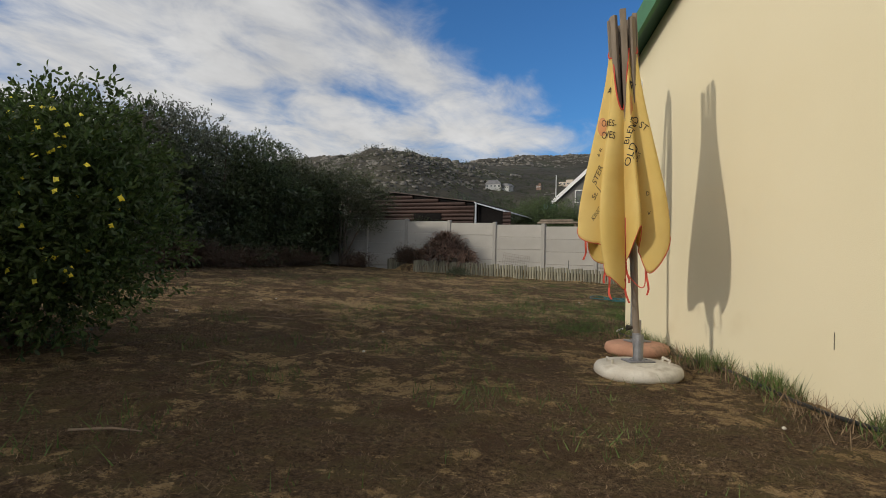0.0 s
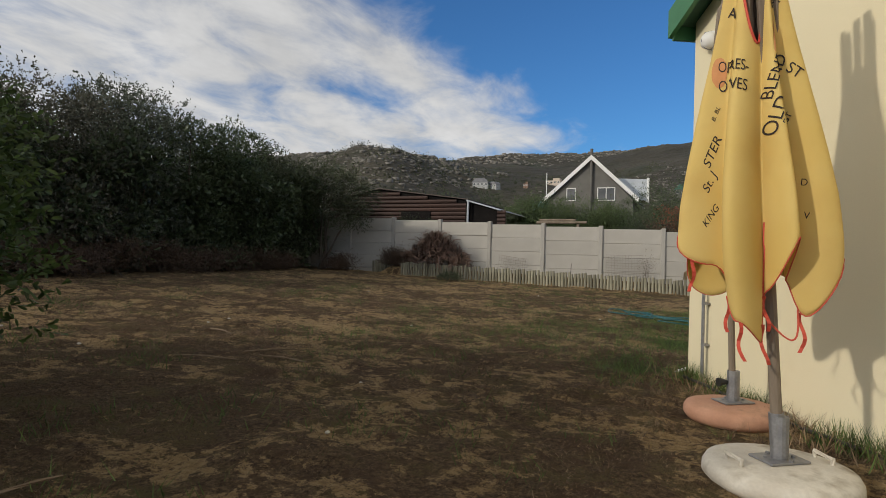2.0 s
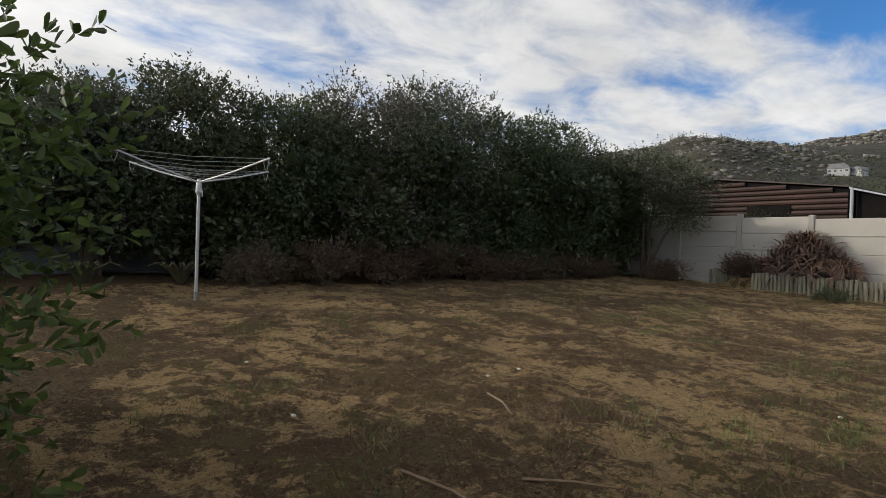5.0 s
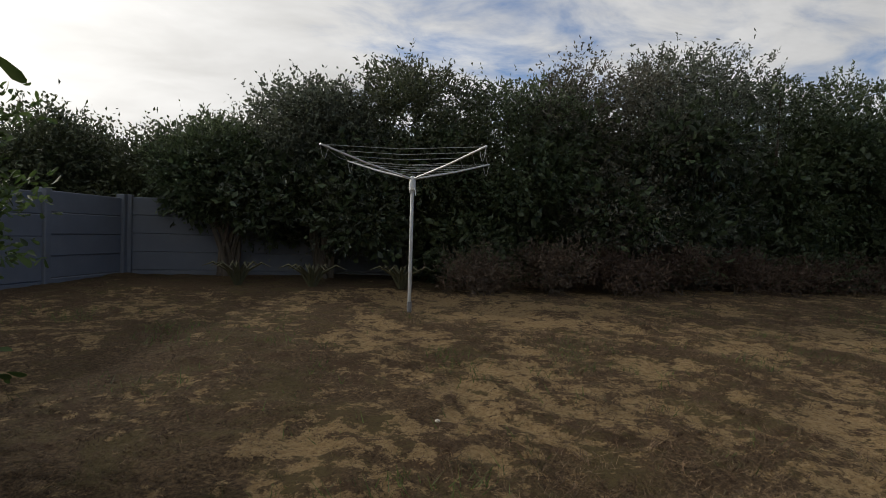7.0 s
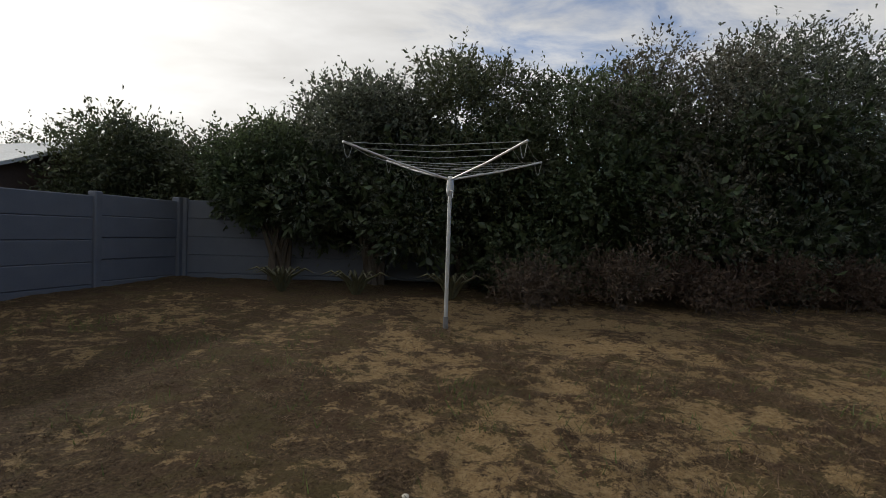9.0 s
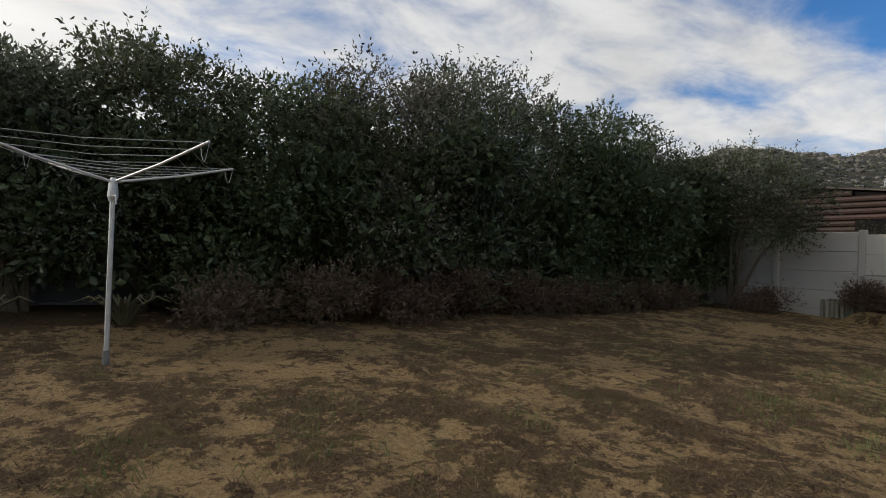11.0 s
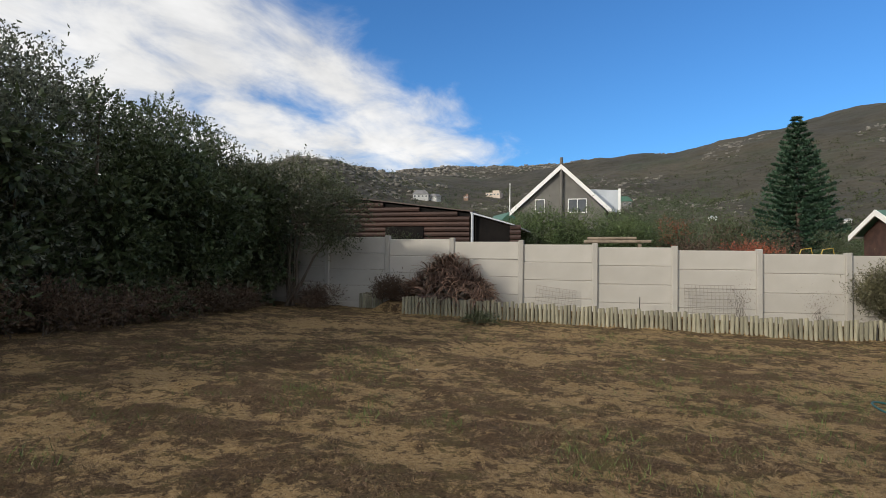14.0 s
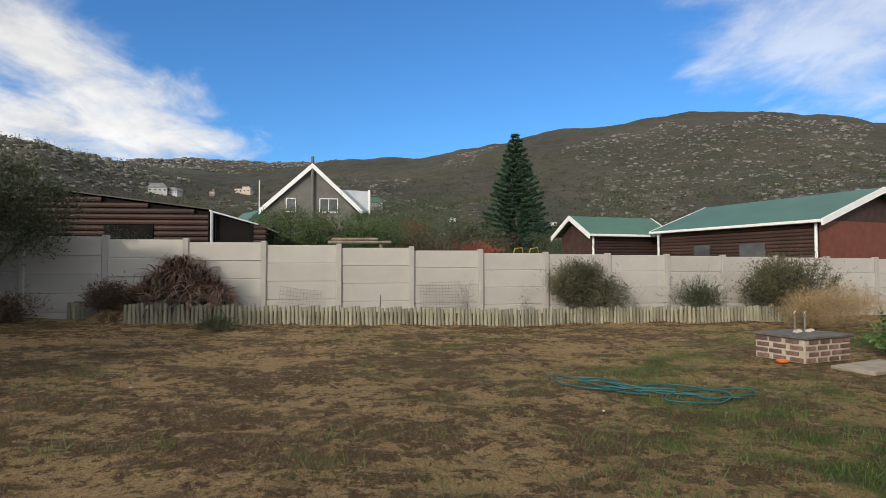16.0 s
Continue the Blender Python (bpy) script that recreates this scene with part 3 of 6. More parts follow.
bush("small_tree", -11.5, 19.55, [(-.9, 0, 2.6, .55, .5, .5), (-.3, .1, 3.1, .6, .5, .5), (.4, -.1, 2.9, .65, .5, .55), (1.0, 0, 2.7, .6, .45, .5), (1.5, .1, 2.35, .5, .4, .45), (.2, -.1, 2.2, .6, .5, .45), (-.5, -.2, 2.0, .5, .4, .4), (.9, -.2, 1.9, .5, .4, .45), (1.4, 0, 1.75, .4, .3, .35)],
     3500, 6, .07, .028, "leaf_olive", 62, "small olive-green tree with bare crooked stems before the fence", 7, .05, shell=.35, category="tree")


def flower_bush(x, y, blobs, seed, sprays, flowers=260):
    root = bush("flowering_bush", x, y, blobs, sprays, 9, .052, .022, "leaf_bush", seed, "dense green bush with small yellow flowers", 6, .035, shell=.4, rounded=True, shoots=.03, reach=1.2, spray_len=.22)
    part("inner_foliage", crown("inner_foliage", [(b[0], b[1], b[2], b[3] * .75, b[4] * .75, b[5] * .75) for b in blobs], 3000, 4, .055, .03, M["leaf_bush"], seed + 9, 0, .2, .05), None, root)
    rng = random.Random(seed)
    bm = bmesh.new()
    for k in range(flowers):
        b = rng.choice(blobs)
        d = Vector((rng.uniform(-.5, 1), rng.uniform(-1, -.1), rng.uniform(-.2, 1))).normalized()
        c = Vector(b[:3]) + Vector((d.x * b[3], d.y * b[4], d.z * b[5])) * rng.uniform(.95, 1.12)
        n = 9
        s = d.orthogonal().normalized()
        u = d.cross(s)
        r = rng.uniform(.015, .027)
        mid = bm.verts.new(c + d * .006)
        ring = [bm.verts.new(c + (s * math.cos(2 * math.pi * q / n) + u * math.sin(2 * math.pi * q / n)) * r * (1 if q % 2 else .6)) for q in range(n)]
        for q in range(n):
            bm.faces.new((mid, ring[q], ring[(q + 1) % n]))
    part("flowers", bm, M["yellow_petal"], root, "small yellow daisy flowers")["kind"] = "stuff"
    return root


M["leaf_bush"] = material("bush_leaf", (0.0475, 0.0828, 0.0225, 1), (0.0889, 0.132, 0.0397, 1), 1.2, .5, 0, 9, fine_mix=.3, island=.45, translucent=.42)
M["yellow_petal"] = material("yellow_petal", (.85, .70, .03, 1), (.9, .78, .08, 1), 20, .6, 0, 50)
flower_bush(-4.0, 4.22, lumpy(1.05, .95, 1.9, 24, 7, .1, (.38, .6)), 41, 6200, 230)
flower_bush(-5.9, 3.65, lumpy(.65, .65, 2.1, 14, 18, .1, (.32, .46)), 45, 2600, 20)
flower_bush(-4.6, 2.7, lumpy(1.1, 1.1, 2.1, 20, 8, .1, (.38, .6)), 42, 3800, 420)
# the next two stand out of view, added to shade the near lawn
flower_bush(-4.6, .9, lumpy(1.1, 1.2, 2.5, 20, 9, .1, (.38, .6)), 43, 1700)
flower_bush(-4.0, -.9, lumpy(1.2, 1.1, 2.5, 20, 10, .1, (.38, .6)), 44, 1700)


# ---------- distance ----------
M["hill"] = material("fynbos_slope", (0.0326, 0.0302, 0.0217, 1), (0.0585, 0.0508, 0.0347, 1), .012, .95, .8, .14, fine_mix=.5, c=(0.0326, 0.0377, 0.0217, 1), c_lo=.5, c_hi=.7, c_scale=.03, dist=4.0)
M["rock"] = material("grey_boulder", (0.11, 0.104, 0.095, 1), (0.22, 0.205, 0.18, 1), .2, .95, .4, 1.5, fine_mix=.3, dist=.3, island=.3)

RIDGE_AZ = np.array([-110, -80, -60, -45, -36, -31, -27.5, -23, -20, -16, -9, -2, 6, 13, 20, 25, 30, 37, 42, 46, 55, 75, 110], float)
RIDGE_EL = np.array([1.2, 2, 4, 7.0, 8.9, 9.5, 9.3, 9.0, 9.1, 9.1, 9.3, 9.8, 10.3, 11.4, 12.6, 12.9, 12.9, 12.5, 11.3, 10.1, 8, 4.5, 2.5])


def hill_height(az, r):
    """Height over the plain at azimuth az (degrees from +y) and distance r."""
    el = np.interp(az, RIDGE_AZ, RIDGE_EL)
    top = 620 * np.tan(np.radians(el))
    near = np.exp(-((az + 29) / 9.0) ** 2)
    crest = 620 - 250 * near
    top = top * crest / 620
    f = smooth(r, 70, crest) ** 1.25
    h = top * f * (1 - .35 * smooth(r, crest, crest + 300))
    a = np.radians(az)
    X, Y = r * np.sin(a), r * np.cos(a)
    return h + (4.5 * fbm(X * .012, Y * .012, 3, 5) + 1.2 * fbm(X * .07, Y * .07, 9, 3)) * smooth(r, 90, 300)


def make_hills():
    az, r = np.linspace(-110, 110, 420), np.concatenate([np.linspace(62, 300, 60), np.linspace(306, 980, 110)])
    A, R = np.meshgrid(az, r)
    Z = hill_height(A, R) + np.where(R < 75, -1.0, .8)
    a = np.radians(A)
    v = np.stack([R * np.sin(a) - 2, R * np.cos(a) + 6, Z], -1).reshape(-1, 3)
    ny, nx = A.shape
    i = (np.arange(ny - 1)[:, None] * nx + np.arange(nx - 1)[None, :]).ravel()
    f = np.stack([i, i + nx, i + nx + 1, i + 1], 1)
    ob = new("backdrop", quads_mesh("backdrop", v, f, M["hill"], True))
    return tagged(ob, "dry brown mountain slope with scattered grey boulders", "mountain", kind="structure")


make_hills()


def make_boulders():
    rng = np.random.default_rng(77)
    n = 34000
    az, r = rng.uniform(-60, 60, n), 130 + 520 * rng.uniform(0, 1, n) ** .8
    keep = fbm(az * .12, r * .012, 21, 3) + .6 * np.exp(-((az + 29) / 10) ** 2) * (r > 200) - .08 * (az > 5) > .10
    az, r = az[keep], r[keep]
    k = len(az)
    size = rng.uniform(.35, 1.35, k) ** 2.0 * (.38 + r / 750) * np.where(az > -14, .72, 1.0)
    cube = np.array([[x, y, z] for z in (-1, 1) for y in (-1, 1) for x in (-1, 1)], float)
    v = cube[None] * (.55 + .35 * rng.uniform(0, 1, (k, 8, 3))) * size[:, None, None] * rng.uniform(.6, 1.4, (k, 1, 3)) * np.array([1.3, 1, .7])
    a = np.radians(az)
    c = np.stack([r * np.sin(a) - 2, r * np.cos(a) + 6, hill_height(az, r) + .8], 1)
    v = (v + c[:, None]).reshape(-1, 3)
    faces = np.array([[0, 2, 3, 1], [4, 5, 7, 6], [0, 1, 5, 4], [2, 6, 7, 3], [0, 4, 6, 2], [1, 3, 7, 5]])
    f = (np.arange(k)[:, None, None] * 8 + faces[None]).reshape(-1, 4)
    return tagged(new("boulders", quads_mesh("boulders", v, f, M["rock"])), "weathered grey boulders on the mountain slope", "boulders", kind="stuff")


make_boulders()


# ---------- umbrellas by the wall ----------
M["wood"] = material("weathered_wood", (.17, .13, .095, 1), (.26, .21, .155, 1), 5, .75, .3, 60, fine_mix=.25, stretch=(1, 1, .15), dist=.003)
M["steel"] = material("galvanised_steel", (.22, .22, .23, 1), (.32, .32, .33, 1), 12, .5, .15, 80, metal=.6, fine_mix=.2, c=(.14, .10, .07, 1), c_lo=.6, c_hi=.75, c_scale=9, dist=.002)
M["white_conc"] = material("painted_concrete_disc", (.55, .50, .42, 1), (.66, .62, .54, 1), 6, .85, .5, 70, fine_mix=.12, c=(.34, .29, .22, 1), c_lo=.52, c_hi=.75, c_scale=7, dist=.004)
M["pink_conc"] = material("terracotta_concrete_disc", (.42, .22, .14, 1), (.52, .29, .19, 1), 6, .85, .5, 70, fine_mix=.12, c=(.28, .17, .11, 1), c_lo=.55, c_hi=.75, c_scale=7, dist=.004)
M["canvas"] = material("yellow_canvas", (0.773, 0.561, 0.175, 1), (0.81, 0.607, 0.221, 1), 3, .8, .25, 500, fine_mix=.06, c=(0.718, 0.497, 0.166, 1), c_lo=.5, c_hi=.75, c_scale=2.5, dist=.001, translucent=.22, spec=.2)
M["red_tape"] = material("red_binding_tape", (.52, .06, .035, 1), (.62, .10, .06, 1), 9, .75, .2, 200, fine_mix=.1, dist=.001)
M["print"] = material("dark_brown_print", (.020, .012, .010, 1), (.03, .02, .016, 1), 9, .8, 0, 50, fine_mix=.1)
M["print_red"] = material("faded_red_print", (.60, .26, .10, 1), (.66, .33, .14, 1), 6, .8, 0, 50, fine_mix=.1)
M["bronze"] = material("dull_brass", (.20, .15, .09, 1), (.28, .22, .14, 1), 20, .4, .1, 90, metal=.8, fine_mix=.2)
M["black_plastic"] = material("black_plastic", (.015, .015, .015, 1), (.025, .024, .022, 1), 8, .5, .1, 60, fine_mix=.2)
M["white_plastic"] = material("white_plastic", (.72, .71, .68, 1), (.8, .79, .76, 1), 8, .5, .1, 60, fine_mix=.05)

CT = 2.24          # the canopy's top over the ground
PI = math.pi


def round_table(table, a):
    """A smooth periodic value at angle a from a table {angle: value}."""
    keys = sorted(table)
    a = (a + PI) % (2 * PI) - PI
    for k0, k1 in zip(keys, keys[1:] + [keys[0] + 2 * PI]):
        if k0 <= a < k1 or (k1 > PI and a < k1 - 2 * PI):
            f = ((a - k0) % (2 * PI)) / (k1 - k0)
            f = f * f * (3 - 2 * f)
            return table[k0] * (1 - f) + table[keys[0] if k1 > PI else k1] * f
    return table[keys[-1]]


FOLD = {-3.14: .95, -2.72: 1.10, -2.36: .80, -1.95: 1.06, -1.46: .70, -1.12: 1.04, -.80: .74, -.30: 1.08, .1: .84, .6: 1.08, 1.1: .8, 1.6: 1.05, 2.1: .8, 2.6: 1.05}
HEM = {-3.0: 1.10, -2.5: .90, -2.2: .76, -1.95: .66, -1.58: .56, -1.38: .78, -1.08: 1.0, -.80: .82, -.55: .67, -.1: 1.0, .6: .80, 1.5: .92, 2.4: .75}


def canopy_point(th, s, off=0.0):
    """A point of the folded canopy: th round the pole, s from the top (0) to the hem (1)."""
    a = (th + PI) % (2 * PI) - PI
    top = CT + .05 - .42 * math.exp(-((a + 1.72) / .42) ** 2) + .03 * math.cos(6 * th)
    z = top + s * (round_table(HEM, th) - top)
    drop = (CT - z) / 1.6
    r = .085 + .150 * float(smooth(drop, -.12, .80)) - .045 * float(smooth(drop, .80, 1.08))
    deep = .35 + .65 * min(1, drop * 1.5)
    r *= 1 + (round_table(FOLD, th + .10 * math.sin(2.2 * s + 1)) - .93) * 2.1 * deep + .02 * math.sin(13 * th + 5 * s) * s
    r = max(.05, r) + off
    return Vector((r * math.cos(th) * 1.06 - .055 * s, r * math.sin(th) * .92, z))


def on_canopy(u, z, off):
    """The point of the cloth's front at height z and u sideways of the pole."""
    lo, hi = -3.14, -.1
    for _ in range(13):
        th = (lo + hi) / 2
        z0, z1 = canopy_point(th, 0).z, canopy_point(th, 1).z
        p = canopy_point(th, min(.99, max(.01, (z0 - z) / (z0 - z1))), off)
        if p.x < u:
            lo = th
        else:
            hi = th
    return p


def text_on_canopy(words, lat, z, size, tilt, mat, root, name="letter", squash=1.0):
    """Letters laid on the cloth."""
    cu = bpy.data.curves.new("lettering", "FONT")
    cu.body, cu.size = words, size
    tmp = bpy.data.objects.new("lettering", cu)
    scene.collection.objects.link(tmp)
    dg = bpy.context.evaluated_depsgraph_get()
    me = bpy.data.meshes.new_from_object(tmp.evaluated_get(dg))
    bpy.data.objects.remove(tmp)
    bm = bmesh.new()
    bm.from_mesh(me)
    bmesh.ops.subdivide_edges(bm, edges=[e for e in bm.edges if e.calc_length() > size * .25], cuts=2)
    bmesh.ops.triangulate(bm, faces=bm.faces)
    c, s = math.cos(radians(tilt)), math.sin(radians(tilt))
    for v in bm.verts:
        u, w = lat + (v.co.x * c - v.co.y * s) * squash, z + v.co.x * s + v.co.y * c
        v.co = on_canopy(u, w, .005)
    # one part for each letter
    left = set(bm.faces)
    while left:
        piece, edge = set(), [left.pop()]
        while edge:
            f = edge.pop()
            piece.add(f)
            for e in f.edges:
                for g in e.link_faces:
                    if g in left:
                        left.discard(g)
                        edge.append(g)
        one, known = bmesh.new(), {}
        for f in piece:
            for v in f.verts:
                if v not in known:
                    known[v] = one.verts.new(v.co)
            one.faces.new([known[v] for v in f.verts])
        part(name, one, mat, root)
    bm.free()


def make_umbrella():
    root = thing("umbrella", pose(.174, 6.137, .06, 0, -3.6, 0), "closed yellow canvas market umbrella with dark lettering and red ties", "umbrella")
    part("pole", tube(bmesh.new(), [(0, 0, .03), (0, 0, 2.45)], .024, 12), M["wood"], root)
    part("ground_tube", tube(bmesh.new(), [(0, 0, .0), (0, 0, .24)], .031, 14), M["steel"], root, "galvanised steel tube", smooth=False)
    for k in range(8):
        a = 2 * math.pi * k / 8 + .2
        h = 2.56 + .03 * math.sin(3 * a)
        bm = bmesh.new()
        rot = pose(.072 * math.cos(a), .072 * math.sin(a), 1.0, 0, 0, math.degrees(a))
        box(bm, .0, 0, (h - 1.0) / 2, .034, .044, h - 1.0, bevel=.004, m=rot @ pose(0, 0, 0, 0, .6, 0))
        part("rib", bm, M["wood"], root)
    NT, NS = 192, 54
    bm = bmesh.new()
    rows = [[bm.verts.new(canopy_point(2 * math.pi * i / NT, j / NS)) for i in range(NT)] for j in range(NS + 1)]
    for j in range(NS):
        for i in range(NT):
            bm.faces.new((rows[j][i], rows[j + 1][i], rows[j + 1][(i + 1) % NT], rows[j][(i + 1) % NT]))
    canopy = part("canopy", bm, M["canvas"], root, smooth=True)
    sol = canopy.modifiers.new("cloth", "SOLIDIFY")
    sol.thickness = .003
    hem = [canopy_point(2 * math.pi * i / NT, 1.0, .002) for i in range(NT + 1)]
    part("hem_binding", tube(bmesh.new(), hem, .0028, 5, False), M["red_tape"], canopy, "red hem binding")
    collar = [canopy_point(2 * math.pi * i / NT, .0, .002) for i in range(NT + 1)]
    part("collar_binding", tube(bmesh.new(), collar, .006, 5, False), M["red_tape"], canopy, "red collar binding")
    rng = random.Random(5)
    for k, th in enumerate((-2.6, -2.2, -1.9, -1.5, -1.42, -.6)):
        p = canopy_point(th, 1.0)
        n = 8
        ln = rng.uniform(.07, .18)
        pts = [p + Vector((.018 * math.sin(q * .6 + k) * q / n, .02 * math.cos(q + k), -ln * q / n)) for q in range(n + 1)]
        bm = bmesh.new()
        for q in range(n):
            a, b = pts[q], pts[q + 1]
            w = Vector((.007, .004 * math.sin(q + k), 0))
            vs = [bm.verts.new(v) for v in (a - w, a + w, b + w, b - w)]
            bm.faces.new(vs)
        bmesh.ops.remove_doubles(bm, verts=bm.verts, dist=1e-4)
        bmesh.ops.solidify(bm, geom=bm.faces[:], thickness=.0015)
        part("tie_strap", bm, M["red_tape"], canopy, "red cloth tie strap")
    loop = [canopy_point(-.62, 1.0) + Vector((.045 * math.sin(q / 12 * math.pi) - .012 * q, 0, -.13 * math.sin(q / 12 * math.pi))) for q in range(13)]
    part("tie_strap", tube(bmesh.new(), loop, .004, 5), M["red_tape"], canopy, "red cloth tie loop")
    seam = [canopy_point(-1.47 - .02 * math.sin(q * .6), .70 + .30 * q / 20, .004) for q in range(21)]
    part("seam_tape", tube(bmesh.new(), seam, .004, 5), M["red_tape"], canopy, "red seam tape")
    P = M["print"]
    for words, lat, z, size, tilt in (
            ("A", -.12, 2.0, .075, -22), ("ORES-", -.172, 1.76, .07, -12), ("OVES", -.175, 1.67, .074, -12), ("B. BL", -.195, 1.53, .036, 55),
            ("STER", -.225, 1.32, .074, 55), ("St. J", -.235, 1.21, .068, 52), ("KING", -.25, 1.06, .052, 42),
            ("A", .05, 2.0, .075, 30), ("BLEND", .02, 1.58, .072, 66), ("OLD", .02, 1.42, .084, 64), ("DIST", .068, 1.46, .038, 58),
            ("ST", .085, 1.72, .07, -40), ("D", .115, 1.22, .042, -10), ("V", .12, 1.08, .042, -10)):
        text_on_canopy(words, lat, z, size, tilt, P, canopy, squash=.62 if lat < 0 else .85)
    for th, s, w, h in ((-1.06, .30, .09, .16), (-2.62, .38, .06, .16)):
        bm = bmesh.new()
        n = 10
        g = [[bm.verts.new(canopy_point(th + (i / n - .5) * w / .26 * math.sqrt(max(.02, 1 - (2 * j / n - 1) ** 2)), s + (j / n - .5) * h / 1.6, .0045)) for i in range(n + 1)] for j in range(n + 1)]
        for j in range(n):
            for i in range(n):
                bm.faces.new((g[j][i], g[j + 1][i], g[j + 1][i + 1], g[j][i + 1]))
        part("printed_emblem", bm, M["print_red"], canopy, "faded red printed emblem")
    bm = bmesh.new()
    for i in range(2):
        a, b = canopy_point(-1.05 + .07 * i, .56 + .006 * i, .005), canopy_point(-1.03 + .07 * i, .60 + .006 * i, .005)
        c2, d2 = canopy_point(-.995 + .07 * i, .602 + .006 * i, .005), canopy_point(-1.015 + .07 * i, .562 + .006 * i, .005)
        bm.faces.new([bm.verts.new(v) for v in (a, b, c2, d2)])
    part("printed_bar", bm, P, canopy, "dark printed bar")
    return root


def make_base(x, y, r, mat, label, group, handles):
    root = thing("concrete_base", pose(x, y, gz(x, y) - .012), label, "base", group)
    prof = [(r * .93, 0), (r, .03), (r * .995, .06), (r * .95, .085), (r * .8, .098), (r * .45, .106), (.05, .108)]
    part("disc", lathe(bmesh.new(), prof, 48), mat, root, smooth=True)
    bm = bmesh.new()
    box(bm, 0, 0, .114, .2, .14, .01, 35, bevel=.003)
    part("plate", bm, M["steel"], root, "rusty steel socket plate")
    part("socket", tube(bmesh.new(), [(0, 0, .11), (0, 0, .30)], .036, 14), M["steel"], root, "galvanised socket tube")
    for k in range(2):
        a = .5 + math.pi * k
        c = Vector((r * .68 * math.cos(a), r * .68 * math.sin(a), .1))
        u = Vector((-math.sin(a), math.cos(a), 0))
        pts = [c - u * .05, c - u * .055 + Vector((0, 0, .025)), c + u * .055 + Vector((0, 0, .028)), c + u * .05]
        if handles:
            part("handle", tube(bmesh.new(), pts, .010, 6), M["white_conc"], root)
    for k in range(4):
        a = .61 + math.pi / 2 * k
        part("bolt", lathe(bmesh.new(), [(.009, .118), (.009, .126), (.005, .128)], 6, Matrix.Translation((.07 * math.cos(a), .05 * math.sin(a), 0))), M["steel"], root)
    if not handles:
        part("knob", tube(bmesh.new(), [(-.035, -.02, .23), (-.085, -.05, .23)], [.012, .028], 8), M["black_plastic"], root, "black clamping knob")
    return root


make_umbrella()
make_base(.174, 6.137, .31, M["white_conc"], "round white painted concrete umbrella base on dry grass", "umbrella bases", True)
make_base(.07, 7.18, .28, M["pink_conc"], "round terracotta-coloured concrete umbrella base by the wall", "umbrella bases", False)


def make_frame_umbrella():
    """The second umbrella has lost its cloth: only the wooden frame stands."""
    root = thing("bare_umbrella_frame", pose(.07, 7.18, .06, 0, -2.0, 0), "folded wooden umbrella frame without cloth beside the wall", "umbrella")
    part("pole", tube(bmesh.new(), [(0, 0, .05), (0, 0, 2.5)], .02, 10), M["wood"], root)
    part("hub", lathe(bmesh.new(), [(.03, 2.36), (.05, 2.39), (.05, 2.47), (.03, 2.5), (.02, 2.56)], 12), M["wood"], root)
    for k in range(8):
        a = 2 * math.pi * k / 8 + .1
        spread = .03 + .06 * ((k * 5) % 8) / 8
        p0 = Vector((.045 * math.cos(a), .045 * math.sin(a), 2.44))
        p1 = Vector(((.045 + spread) * math.cos(a) - .05, (.045 + spread) * math.sin(a), 1.22 - .05 * (k % 3)))
        part("rib", tube(bmesh.new(), [p0, p0.lerp(p1, .5) + Vector((.01 * math.cos(a), .01 * math.sin(a), 0)), p1], [.011, .012, .009], 5), M["wood"], root)
        if k % 2:
            q = p0.lerp(p1, .6)
            part("strut", tube(bmesh.new(), [q, Vector((.03 * math.cos(a), .03 * math.sin(a), 1.0 + .05 * k))], .007, 5), M["wood"], root)
    part("runner", lathe(bmesh.new(), [(.028, .98), (.042, 1.0), (.042, 1.06), (.028, 1.08)], 12), M["wood"], root)
    return root


make_frame_umbrella()


def on_wall(u, z, off=0.0):
    """A point on the house wall: u metres back from the corner, z up, off metres out from it."""
    return HC - HD * u - HN * off + Vector((0, 0, z))


def make_tap():
    p = on_wall(.30, 0, .05)
    root = thing("garden_tap", pose(p.x, p.y, gz(p.x, p.y), 0, 0, math.degrees(math.atan2(-HN.y, -HN.x))), "old brass garden tap on a standing pipe at the wall", "tap")
    part("pipe", tube(bmesh.new(), [(0, 0, -.05), (0, 0, .80), (.01, 0, .84), (.05, 0, .86)], .013, 8), M["steel"], root)
    part("body", tube(bmesh.new(), [(.04, 0, .86), (.12, 0, .865), (.15, 0, .85), (.155, 0, .80)], [.014, .02, .017, .013], 8), M["bronze"], root)
    part("spindle", tube(bmesh.new(), [(.1, 0, .87), (.1, 0, .93)], .008, 6), M["bronze"], root)
    part("handle", tube(bmesh.new(), [(.1, -.04, .935), (.1, 0, .94), (.1, .04, .935)], [.007, .01, .007], 6), M["bronze"], root, "brass cross handle")
    for z in (.3, .62):
        part("clip", box(bmesh.new(), -.02, 0, z, .05, .045, .018, bevel=.003), M["steel"], root)
    return root


